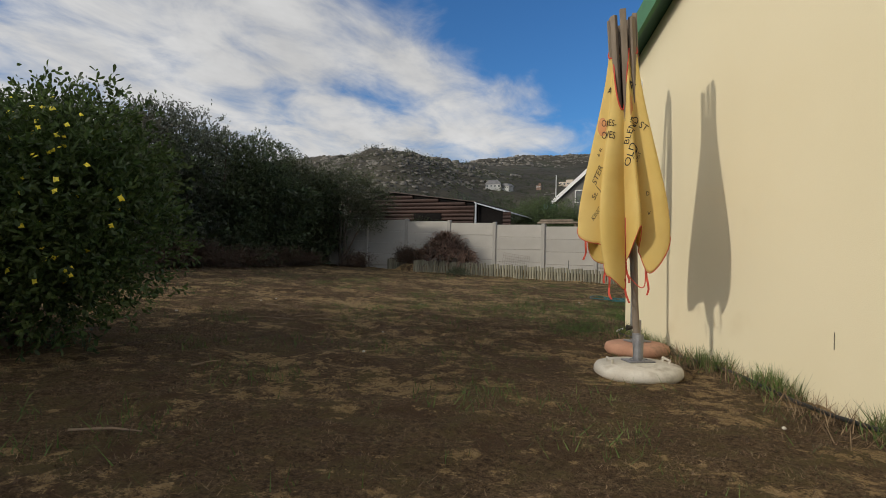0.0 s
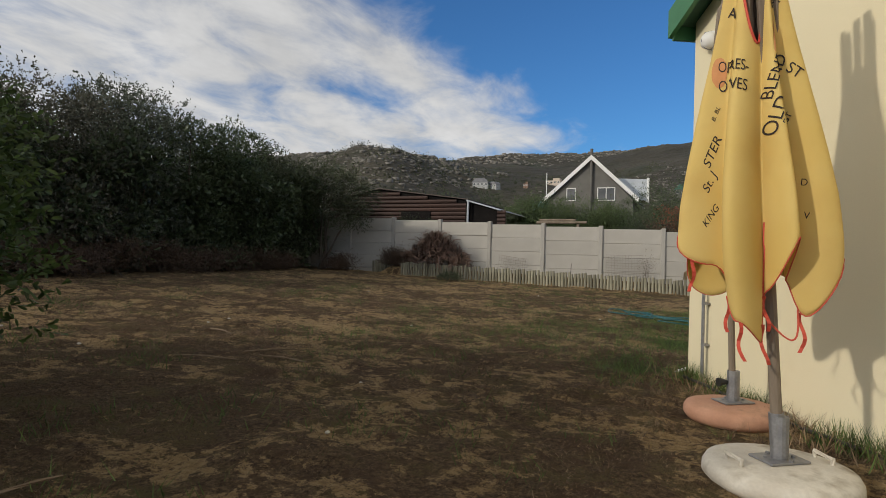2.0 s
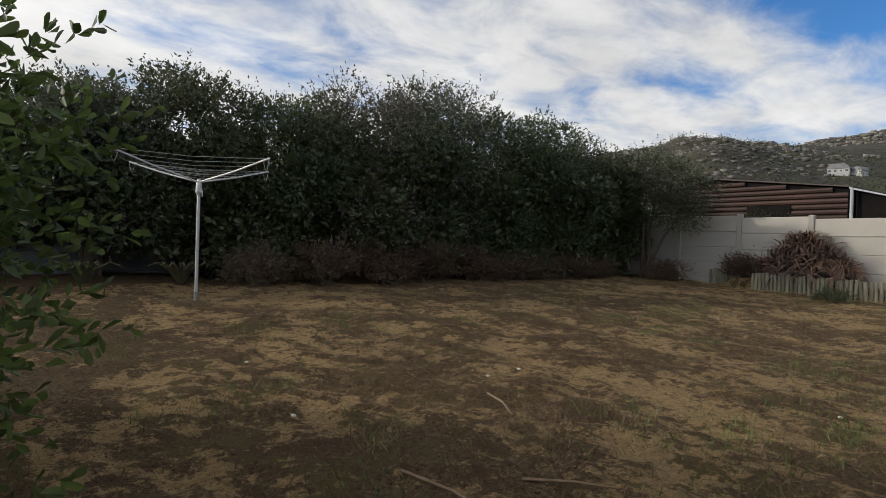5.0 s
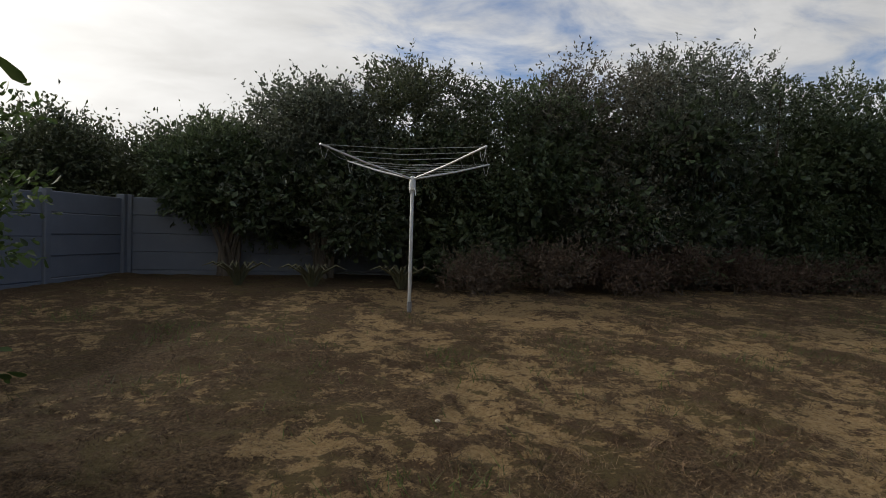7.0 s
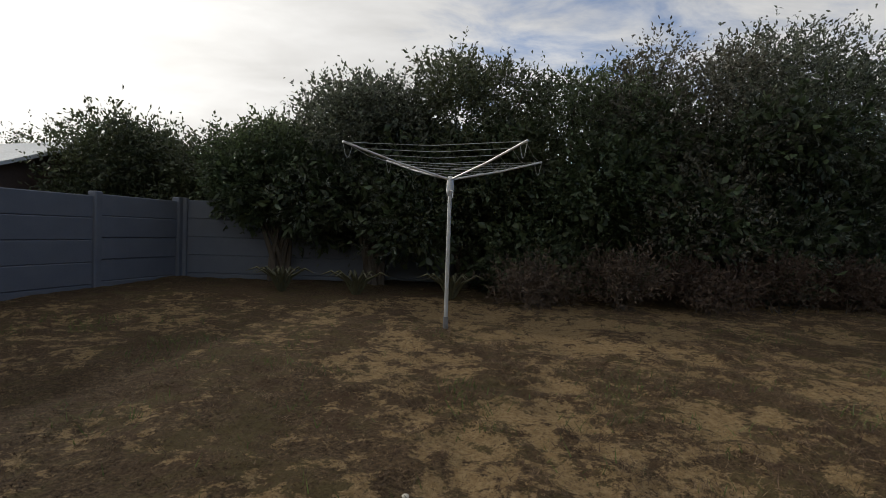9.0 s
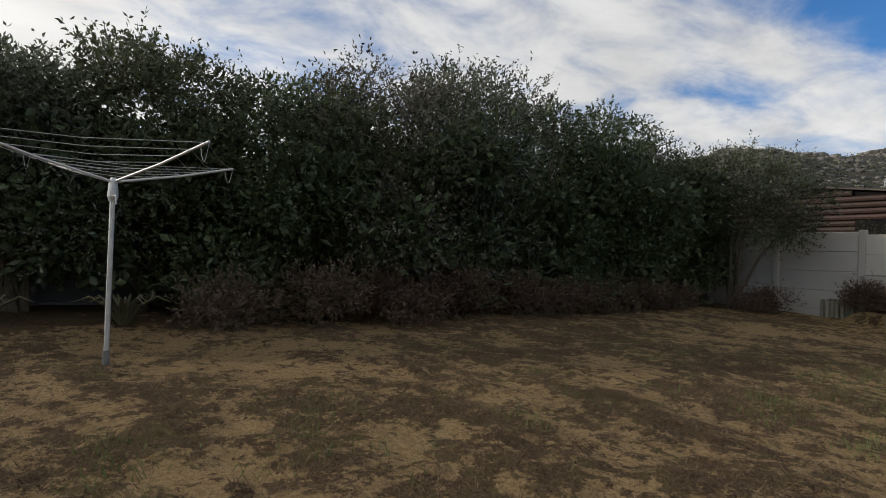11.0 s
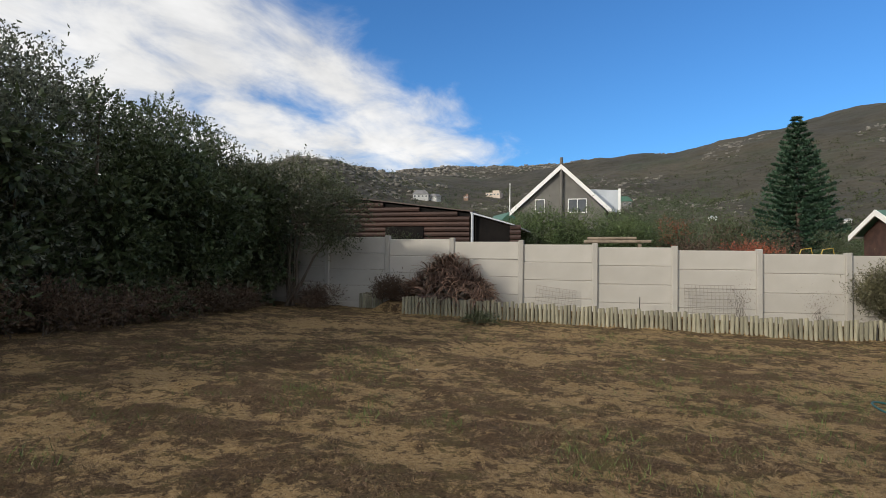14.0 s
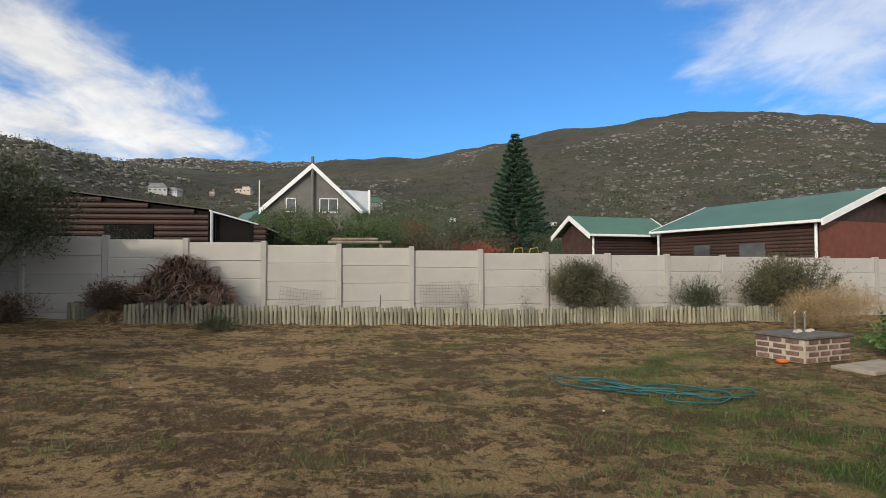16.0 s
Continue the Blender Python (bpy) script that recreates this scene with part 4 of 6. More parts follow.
def make_wall_lamp():
    p = on_wall(.28, 2.68, 0)
    root = thing("wall_lamp", pose(p.x, p.y, p.z, 0, 0, math.degrees(math.atan2(-HN.y, -HN.x))), "small round bulkhead lamp below the green eave", "lamp")
    part("plate", tube(bmesh.new(), [(0, 0, 0), (.025, 0, 0)], .075, 16), M["white_plastic"], root)
    m = Matrix.Translation((.025, 0, 0)) @ Euler((0, radians(90), 0)).to_matrix().to_4x4()
    part("globe", lathe(bmesh.new(), [(.066, 0), (.07, .02), (.06, .05), (.035, .07), (.008, .078)], 18, m), M["white_plastic"], root, "frosted white globe", smooth=True)
    part("guard", tube(bmesh.new(), [(.02, 0, .075), (.075, 0, .06), (.105, 0, 0), (.075, 0, -.06), (.02, 0, -.075)], .005, 5), M["steel"], root)
    return root


make_tap()
make_wall_lamp()
pts = [on_wall(.15 + .35 * i, .025 + .012 * math.sin(i * 1.3), .12 + .03 * math.sin(i * .9)) for i in range(16)]
tagged(part("irrigation_pipe", tube(bmesh.new(), pts, .013, 7), M["black_plastic"], smooth=True), "black plastic irrigation pipe lying along the wall", "pipe")
p = on_wall(-.02, 0, .05)
tagged(part("drain_pipe", tube(bmesh.new(), [p + Vector((-.05, .02, .015)), p + Vector((.04, -.02, .06))], .012, 8), M["white_plastic"]), "short white plastic drain pipe at the corner", "pipe")
pts = [on_wall(3.1, .34 + .05 * i, .004) for i in range(3)]
tagged(part("wall_crack", tube(bmesh.new(), pts, .002, 4), M["print"]), "thin dark crack in the plaster", "crack", kind="structure")


# ---------- rotary clothes line ----------
M["dryer"] = material("pale_aluminium", (.52, .53, .53, 1), (.62, .63, .62, 1), 10, .45, .1, 80, metal=.5, fine_mix=.12)
M["line"] = material("grey_line", (.35, .36, .35, 1), (.42, .43, .42, 1), 10, .6, 0, 80)


def make_dryer():
    x, y = -9.70, 7.08
    z = gz(x, y)
    root = thing("rotary_clothes_line", pose(x, y, z, 0, .4, 0), "pale metal rotary clothes line standing open on the lawn", "clothes line")
    H, TIP, LN = 1.55, 1.82, 1.16
    part("pole", tube(bmesh.new(), [(0, 0, -.1), (0, 0, H - .12)], .021, 12), M["dryer"], root)
    part("ground_socket", tube(bmesh.new(), [(0, 0, -.02), (0, 0, .12)], .028, 12), M["steel"], root)
    part("hub", lathe(bmesh.new(), [(.03, H - .17), (.042, H - .13), (.038, H - .05), (.03, H + .01), (.02, H + .03)], 12), M["dryer"], root)
    part("crank", tube(bmesh.new(), [(.03, 0, H - .12), (.10, .02, H - .13), (.1, .02, H - .2)], .007, 6), M["dryer"], root)
    ends = []
    for k, a in enumerate((29, 113, 216, 293)):
        d = Vector((math.cos(radians(a)), math.sin(radians(a)), 0))
        p0, p1 = d * .03 + Vector((0, 0, H)), d * LN + Vector((0, 0, TIP))
        part("arm", tube(bmesh.new(), [p0, p0.lerp(p1, .5) + Vector((0, 0, -.015)), p1], .011, 8), M["dryer"], root)
        q = d * .42 + Vector((0, 0, H + .09))
        part("stay", tube(bmesh.new(), [d * .02 + Vector((0, 0, H - .01)), q], .006, 6), M["dryer"], root)
        loop = [p1 + Vector((0, 0, -.15 * math.sin(i / 8 * math.pi))) - d * .1 * i / 8 for i in range(9)]
        part("loose_end", tube(bmesh.new(), loop, .003, 4), M["line"], root)
        ends.append((p0, p1))
    for f in (.34, .5, .66, .82, .98):
        for k in range(4):
            a, b = ends[k], ends[(k + 1) % 4]
            p, q = a[0].lerp(a[1], f), b[0].lerp(b[1], f)
            mid = p.lerp(q, .5) + Vector((0, 0, -.02 - .015 * f))
            part("line", tube(bmesh.new(), [p, mid, q], .0028, 4), M["line"], root)
    return root


make_dryer()


# ---------- bed behind the log edging ----------
M["log"] = material("weathered_pole", (0.216, 0.203, 0.144, 1), (0.315, 0.293, 0.216, 1), 8, .85, .4, 60, fine_mix=.25, stretch=(1, 1, .2), obj_var=.28, dist=.004)
M["aloe"] = material("dry_aloe_leaf", (0.0765, 0.0405, 0.0297, 1), (0.243, 0.149, 0.104, 1), 2, .6, 0, 15, fine_mix=.3, island=.7)
M["leaf_greyshrub"] = material("grey_shrub_leaf", (0.0612, 0.0595, 0.0289, 1), (0.115, 0.106, 0.0527, 1), 1.2, .65, 0, 9, fine_mix=.3, island=.4)
M["leaf_straw"] = material("straw_blade", (.26, .18, .09, 1), (.38, .27, .14, 1), 1.2, .8, 0, 9, fine_mix=.3, island=.4)
M["wire"] = material("rusty_white_wire", (.22, .20, .18, 1), (.30, .28, .25, 1), 10, .6, 0, 80)


def log_mesh(k):
    bm = bmesh.new()
    rng = random.Random(k)
    r = .0355 + .0035 * (k % 3)
    lathe(bm, [(r, -.15), (r * 1.02, .1), (r, .37 + .012 * k), (r * .88, .385 + .012 * k)], 9)
    for v in bm.verts:
        v.co.x += rng.uniform(-.003, .003)
        v.co.y += rng.uniform(-.003, .003)
    return mesh_of("log", bm, M["log"])


edging = thing("log_edging", Matrix(), "row of short weathered upright poles edging the flower bed", "edging", kind="structure")
log_meshes = [log_mesh(k) for k in range(6)]
LOGS = []
x = -8.55
while x < 7.2:
    LOGS.append((x, float(edging_y(x))))
    x += .0905
LOGS += [(-9.9 + .09 * i, 20.26 + .012 * i) for i in range(7)]


def dry_clump(x, y, rx, ry, h, n, seed):
    """A mound of dead aloe rosettes: narrow curved leaves that droop outwards."""
    z = gz(x, y)
    root = thing("dead_aloe", Matrix.Translation((x, y, z)), "large mound of dried reddish-brown aloe rosettes before the fence", "plant")
    rng = np.random.default_rng(seed)
    V, F = [], []
    for k in range(n):
        a, q = rng.uniform(0, 6.283), rng.uniform(0, 1) ** .6
        hh = h * (1 - q ** 1.8) * rng.uniform(.45, 1.0) + .1
        c = np.array([rx * q * math.cos(a), ry * q * math.sin(a), hh * .85])
        up = np.array([c[0] / rx, c[1] / ry, 1.1 - q * .4])
        up /= np.linalg.norm(up)
        for j in range(26):
            d = rng.normal(size=3)
            d = d - up * d.dot(up)
            d /= np.linalg.norm(d)
            ln, w = rng.uniform(.26, .55), rng.uniform(.008, .014)
            s = np.cross(up, d) * w
            p0 = c
            p1 = c + up * ln * .40 + d * ln * .38
            p2 = c + up * ln * .55 + d * ln * .78 - np.array([0, 0, ln * .08])
            p3 = c + up * ln * rng.uniform(.1, .8) + d * ln * 1.12 - np.array([0, 0, ln * .25])
            b = len(V)
            V += [p0 - s, p0 + s, p1 - s, p1 + s, p2 - s * .7, p2 + s * .7, p3]
            F += [(b, b + 1, b + 3), (b, b + 3, b + 2), (b + 2, b + 3, b + 5), (b + 2, b + 5, b + 4), (b + 4, b + 5, b + 6)]
    part("dry_leaves", quads_mesh("dry_leaves", np.array(V), np.array(F), M["aloe"]), None, root)
    g = random.Random(seed)
    for k in range(9):
        a = k * .7
        part("stem", limbs(bmesh.new(), (.2 * math.cos(a), .15 * math.sin(a), -.05), [(rx * .6 * math.cos(a), ry * .6 * math.sin(a), h * .7)], .035, g, 5, 3), M["bark"], root)
    return root


dry_clump(-7.55, 20.12, 1.0, .26, 1.16, 70, 71)
bush("grass_tuft", -6.4, 18.5, [(0, 0, .06, .3, .2, .1)], 260, 6, .10, .012, "leaf_olive", 72, "low dark tuft of grass on the lawn", 2, .006, shell=.1, spray_len=.12, category="grass")
bush("bed_shrub", 1.85, 20.45, lumpy(.74, .34, 1.18, 13, 81, .2, (.2, .34)) + [(.74, 0, .42, .32, .28, .34), (.6, 0, .3, .36, .28, .28)], 3600, 7, .06, .017, "leaf_greyshrub", 82, "rounded grey-green shrub in the bed", 7, .014, shell=.3, up=.9, group="shrubs in the bed")
bush("bed_shrub", 5.0, 20.75, lumpy(.62, .3, .55, 7, 83, .3, (.15, .24)), 520, 20, .05, .012, "leaf_olive", 84, "low spiky dark green rosemary shrub in the bed", 6, .012, shell=.2, up=.5, spray_len=.5, group="shrubs in the bed")
bush("bed_shrub", 7.3, 20.3, lumpy(1.25, .6, 1.5, 18, 85, .25, (.3, .5)), 3000, 7, .07, .02, "leaf_greyshrub", 86, "wide straggling olive-grey shrub in the bed", 8, .016, shell=.3, up=.8, spray_len=.36, group="shrubs in the bed")
bush("dry_grass_clump", 6.7, 18.4, lumpy(1.2, .7, .85, 12, 87, .2, (.3, .42)), 1700, 7, .12, .008, "leaf_straw", 88, "wide clump of straw-coloured dry grass", 3, .008, shell=.1, up=1.3, spray_len=.3, category="grass")
bush("leafy_plant", 5.6, 14.4, lumpy(1.0, 1.2, .55, 14, 89, .2, (.22, .34)), 1500, 6, .075, .05, "leaf_bright", 90, "low lush green leafy plant at the lawn's edge", 3, .008, shell=.2, category="plant")
for i, (x, y, h) in enumerate(((-1.15, 20.3, .75), (.35, 20.35, .5), (3.3, 20.6, .45))):
    bush("bare_sprig", x, y, [(0, 0, h * .6, .16, .1, h * .4)], 60, 4, .035, .008, "leaf_dry", 95 + i, "thin bare twiggy shrub before the fence", 11, .006, shell=.1, up=1.0, group="bare sprigs in the bed")


def wire_panel(x, y, w, h, tilt, lean, label, sag):
    root = thing("wire_mesh_panel", pose(x, y, gz(x, y), -lean, tilt, 3), label, "wire mesh", "wire mesh panels")
    nx, nz = int(w / .075), int(h / .075)
    for i in range(nx + 1):
        px = -w / 2 + w * i / nx
        part("wire", tube(bmesh.new(), [(px, 0, 0), (px + sag, .01 * math.sin(i), h / 2), (px, 0, h)], .0042, 4), M["wire"], root)
    for j in range(nz + 1):
        pz = h * j / nz
        part("wire", tube(bmesh.new(), [(-w / 2, .004, pz), (0, .008, pz - sag), (w / 2, .004, pz)], .0042, 4), M["wire"], root)
    return root


wire_panel(-5.05, 20.22, .9, .52, 7, 6, "small rusty wire mesh panel leaning on the fence", .01)
wire_panel(-1.75, 20.26, 1.0, .75, 0, 5, "upright wire mesh panel against the fence", .015)
for i, (x, y, h) in enumerate(((-6.6, 19.95, .55), (-3.2, 19.95, .42), (1.2, 20.0, .34))):
    ob = part("garden_stake", tube(bmesh.new(), [(x, y, gz(x, y) - .1), (x + .02, y, gz(x, y) + h)], [.012, .009], 6), M["black_plastic"])
    tagged(ob, "thin dark garden stake standing in the bed", "stake", "garden stakes")


# ---------- brick well box ----------
M["brick"] = material("red_brown_brick", (.13, .078, .06, 1), (.20, .125, .10, 1), 15, .9, .5, 90, fine_mix=.25, obj_var=.35, dist=.004)
M["mortar"] = material("pale_mortar", (.42, .36, .30, 1), (.52, .46, .39, 1), 12, .95, .5, 80, fine_mix=.2, dist=.005)
M["lid"] = material("weathered_lid", (.085, .08, .07, 1), (.14, .13, .115, 1), 6, .9, .4, 60, fine_mix=.25, dist=.004)
M["slab"] = material("concrete_slab", (.27, .23, .18, 1), (.36, .31, .25, 1), 5, .9, .4, 70, fine_mix=.15, dist=.004)
M["orange"] = material("orange_plastic", (.75, .16, .03, 1), (.8, .2, .05, 1), 9, .5, 0, 60, fine_mix=.1)


def make_well():
    root = thing("brick_well_box", pose(2.66, 14.2, gz(2.66, 14.2), 0, 0, 15), "low brick box with a dark lid and two taps", "well")
    U, V, C, R = 1.0, .8, .085, 4
    bm = bmesh.new()
    box(bm, U / 2, V / 2, R * C / 2, U - .016, V - .016, R * C - .002)
    part("mortar_core", bm, M["mortar"], root)
    bm = bmesh.new()
    box(bm, 0, 0, 0, .198, .05, .058, bevel=.006)
    stretcher = mesh_of("brick", bm, M["brick"])
    for r in range(R):
        z = C * r + C / 2
        for side_n, (ln, f) in enumerate(((U, lambda u: (u, .018, 0)), (U, lambda u: (u, V - .018, 180)), (V, lambda u: (.018, u, 90)), (V, lambda u: (U - .018, u, 90)))):
            n = 4 if ln == U else 3
            step = ln / n
            for k in range(n):
                u = step * (k + .5) + (step * .25 if r % 2 else -step * .0)
                if u > ln - .08:
                    u = ln - .108
                a = f(u)
                part("brick", stretcher, None, root, at=pose(a[0], a[1], z, 0, 0, a[2]) @ Matrix.Diagonal((min(1, step / .235), 1, 1, 1)))
    part("lid", box(bmesh.new(), U / 2, V / 2, R * C + .022, U + .06, V + .06, .04, bevel=.008), M["lid"], root, "weathered dark lid")
    for px, py, h in ((.38, .42, .36), (.72, .5, .33)):
        part("pipe", tube(bmesh.new(), [(px, py, R * C + .04), (px, py, R * C + h)], .012, 8), M["steel"], root)
        part("valve", tube(bmesh.new(), [(px - .03, py, R * C + h - .05), (px, py, R * C + h), (px + .01, py - .02, R * C + h + .03)], [.012, .018, .008], 7), M["bronze"], root)
    for k in range(4):
        part("rubble", lathe(bmesh.new(), [(.03, 0), (.05, .02), (.03, .05)], 7, Matrix.Translation((.3 + .14 * k, .35 + .05 * (k % 2), R * C + .042))), M["mortar"], root)
    return root


make_well()
ob = part("paving_slab", box(bmesh.new(), 3.35, 13.75, gz(3.35, 13.75) + .02, 1.15, .55, .06, 18, bevel=.01), M["slab"])
tagged(ob, "flat concrete slab lying before the brick box", "slab")
ob = part("orange_lid", lathe(bmesh.new(), [(.07, 0), (.085, .02), (.085, .035), (.05, .045)], 18, Matrix.Translation((2.42, 14.35, gz(2.4, 14.3) + .008))), M["orange"])
tagged(ob, "bright orange plastic lid lying on the grass", "lid")


# ---------- hose on the lawn ----------
M["hose"] = material("teal_hose", (.009, .075, .085, 1), (.015, .11, .12, 1), 4, .45, 0, 60, fine_mix=.15)


def make_hose():
    rng = random.Random(12)
    pts = []
    A, B = Vector((-1.45, 13.3, 0)), Vector((1.15, 11.8, 0))
    ax = (B - A).normalized()
    sd = Vector((-ax.y, ax.x, 0))
    n = 330
    for i in range(n):
        f = i / (n - 1)
        t = f * 2 * math.pi * 6
        along = .12 + .70 * f + .20 * math.sin(t) * (1 - .3 * f)
        across = .42 * math.cos(t * 1.0 + .9 * math.sin(5 * f)) * (.5 + .5 * math.sin(9 * f + 1)) + .12 * math.sin(23 * f)
        p = A + ax * min(along, 1.15) * 2.5 + sd * float(across)
        p.z = gz(p.x, p.y) + .022 + .02 * abs(math.sin(t * 1.7))
        pts.append(p)
    ob = part("garden_hose", tube(bmesh.new(), pts, .010, 6), M["hose"], smooth=True)
    return tagged(ob, "tangled teal garden hose lying on the grass", "hose")


make_hose()


# ---------- neighbours ----------
M["siding"] = material("dark_brown_log_siding", (0.0357, 0.0179, 0.0136, 1), (0.0612, 0.0306, 0.0229, 1), 3, .7, .3, 40, fine_mix=.25, stretch=(.3, 1, 1), obj_var=.2, dist=.004)
M["red_siding"] = material("red_brown_siding", (.13, .035, .02, 1), (.17, .05, .03, 1), 3, .6, .2, 40, fine_mix=.2, obj_var=.12, dist=.004)
M["white_paint"] = material("white_paint", (.74, .74, .72, 1), (.8, .8, .78, 1), 2, .6, .1, 50, fine_mix=.05)
M["grey_wall"] = material("grey_render", (.13, .125, .115, 1), (.16, .155, .14, 1), 1, .9, .2, 40, fine_mix=.08)
M["pane"] = material("dark_window_pane", (.06, .065, .07, 1), (.12, .125, .13, 1), .8, .12, 0, 5, fine_mix=.1)
# near-black colour stands in for unlit insides
M["dark_inside"] = material("dark_interior", (.008, .007, .007, 1), (.014, .012, .011, 1), 3, .8, .1, 30, spec=.1)
M["roof_sheet"] = material("dark_roof_sheet", (.05, .032, .026, 1), (.075, .05, .04, 1), 1, .6, .2, 20, dist=.004)
M["pale_roof"] = material("pale_roof_sheet", (.42, .45, .48, 1), (.5, .53, .56, 1), 1, .5, .1, 20)
M["pale_far"] = material("pale_far_wall", (.42, .42, .41, 1), (.5, .5, .48, 1), .5, .9, 0, 10, fine_mix=.05)
M["roof_grey"] = material("grey_far_roof", (.20, .20, .21, 1), (.26, .26, .27, 1), .5, .8, 0, 10, fine_mix=.05)
M["pale_brick"] = material("brown_far_wall", (.24, .15, .11, 1), (.30, .20, .15, 1), .5, .9, 0, 10, fine_mix=.05)
M["cream_far"] = material("cream_far_wall", (.55, .46, .38, 1), (.62, .53, .44, 1), .5, .9, 0, 10, fine_mix=.05)


def slat_mesh(name, w, h, d, mat):
    """A half-round log board."""
    bm = bmesh.new()
    prof = [(0, 0), (-d * .7, h * .15), (-d, h * .5), (-d * .7, h * .85), (0, h)]
    a = [bm.verts.new((-w / 2, y, z)) for y, z in prof]
    b = [bm.verts.new((w / 2, y, z)) for y, z in prof]
    for i in range(len(prof)):
        j = (i + 1) % len(prof)
        bm.faces.new((a[i], a[j], b[j], b[i]))
    bm.faces.new(a[::-1])
    bm.faces.new(b)
    bmesh.ops.recalc_face_normals(bm, faces=bm.faces)
    return mesh_of(name, bm, mat)


def clad(root, p0, p1, z0, z1, mat, pitch=.14, depth=.05, top=None):
    """Boards one over the other between two ground points; top(f) may cut them lower along the wall."""
    p0, p1 = Vector((*p0, 0)), Vector((*p1, 0))
    L = (p1 - p0).length
    a = math.degrees(math.atan2(p1.y - p0.y, p1.x - p0.x))
    z = z0
    while z < z1:
        f0, f1 = 0.0, 1.0
        if top:
            fs = [k / 80 for k in range(81) if top(k / 80) >= z + pitch * .6]
            if not fs:
                break
            f0, f1 = min(fs), max(fs)
        if f1 - f0 > .02:
            m = slat_mesh("board", L * (f1 - f0), pitch - .006, depth, mat)
            c = p0.lerp(p1, (f0 + f1) / 2)
            part("board", m, None, root, at=pose(c.x, c.y, z, 0, 0, a))
        z += pitch
    return root


def make_shed():
    root = thing("log_cabin", Matrix(), "dark brown log-sided cabin behind the fence", "house")
    x0, x1, y = -14.2, -7.98, 24.0
    z0 = 0.0
    bm = bmesh.new()
    poly_prism(bm, [(x0, z0), (x1, z0), (x1, 3.0), (-11.7, 3.5), (x0, 3.05)], y + .03, y + 5)
    part("wall", bm, M["dark_inside"], root)
    clad(root, (x0, y), (x1, y), 1.0, 3.5, M["siding"], .16, .075, lambda f: (3.02 + .48 * (1 - abs((x0 + f * (x1 - x0)) + 11.7) / 3.7)) - .05)
    part("roof", poly_prism(bmesh.new(), [(-11.8, 3.53), (x1 + .12, 3.04), (x1 + .12, 3.075), (-11.8, 3.565)], y - .1, y + 5.2), M["roof_sheet"], root)
    part("roof", poly_prism(bmesh.new(), [(-11.8, 3.53), (x0 - .2, 3.04), (x0 - .2, 3.075), (-11.8, 3.565)], y - .1, y + 5.2), M["roof_sheet"], root)
    part("downpipe", tube(bmesh.new(), [(-7.88, y - .08, 0), (-7.88, y - .08, 3.02)], .045, 8), M["pale_roof"], root, "pale downpipe")
    part("lean_to_roof", poly_prism(bmesh.new(), [(-7.95, 3.0), (-6.6, 2.62), (-6.6, 2.66), (-7.95, 3.05)], y - .1, y + 4), M["pale_roof"], root)
    # flat near-black sheet: the lean-to's inner shade put into the colour
    part("lean_to_interior", poly_prism(bmesh.new(), [(-7.83, 0), (-6.75, 0), (-6.75, 2.62), (-7.83, 2.95)], y + .1, y + .16), M["dark_inside"], root)
    clad(root, (-6.73, y + .05), (-6.4, y + .05), 1.0, 2.55, M["siding"], .15, .055)
    part("window", box(bmesh.new(), -10.1, y - .06, 2.35, 1.3, .06, .5, bevel=.01), M["dark_inside"], root)
    return root


make_shed()
for i, (x, y, r, h) in enumerate(((-9.9, 22.4, .55, 2.35), (-8.9, 22.3, .5, 2.3))):
    bush("neighbour_shrub", x, y, lumpy(r, r, h - gz(x, y), 9, 600 + i, .4, (.3, .45)), 500, 6, .07, .025, "leaf_olive", 610 + i, "green shrub growing behind the fence", 4, .02, group="shrubs behind the fence")


def window(root, x, y, z, w, h, panes=2, m=None):
    """A white framed window in a wall that faces -y."""
    bm = bmesh.new()
    t = .07
    for cx, cz, sx, sz in ((x - w / 2, z, t, h), (x + w / 2, z, t, h), (x, z - h / 2, w + t, t), (x, z + h / 2, w + t, t)):
        box(bm, cx, y - .03, cz, sx, .08, sz, m=m)
    for k in range(1, panes):
        box(bm, x - w / 2 + w * k / panes, y - .03, z, .06, .08, h, m=m)
    win = part("window", bm, M["white_paint"], root)
    bm = bmesh.new()
    box(bm, x, y + .0, z, w, .03, h, m=m)
    part("pane", bm, M["pane"], win)
    return win


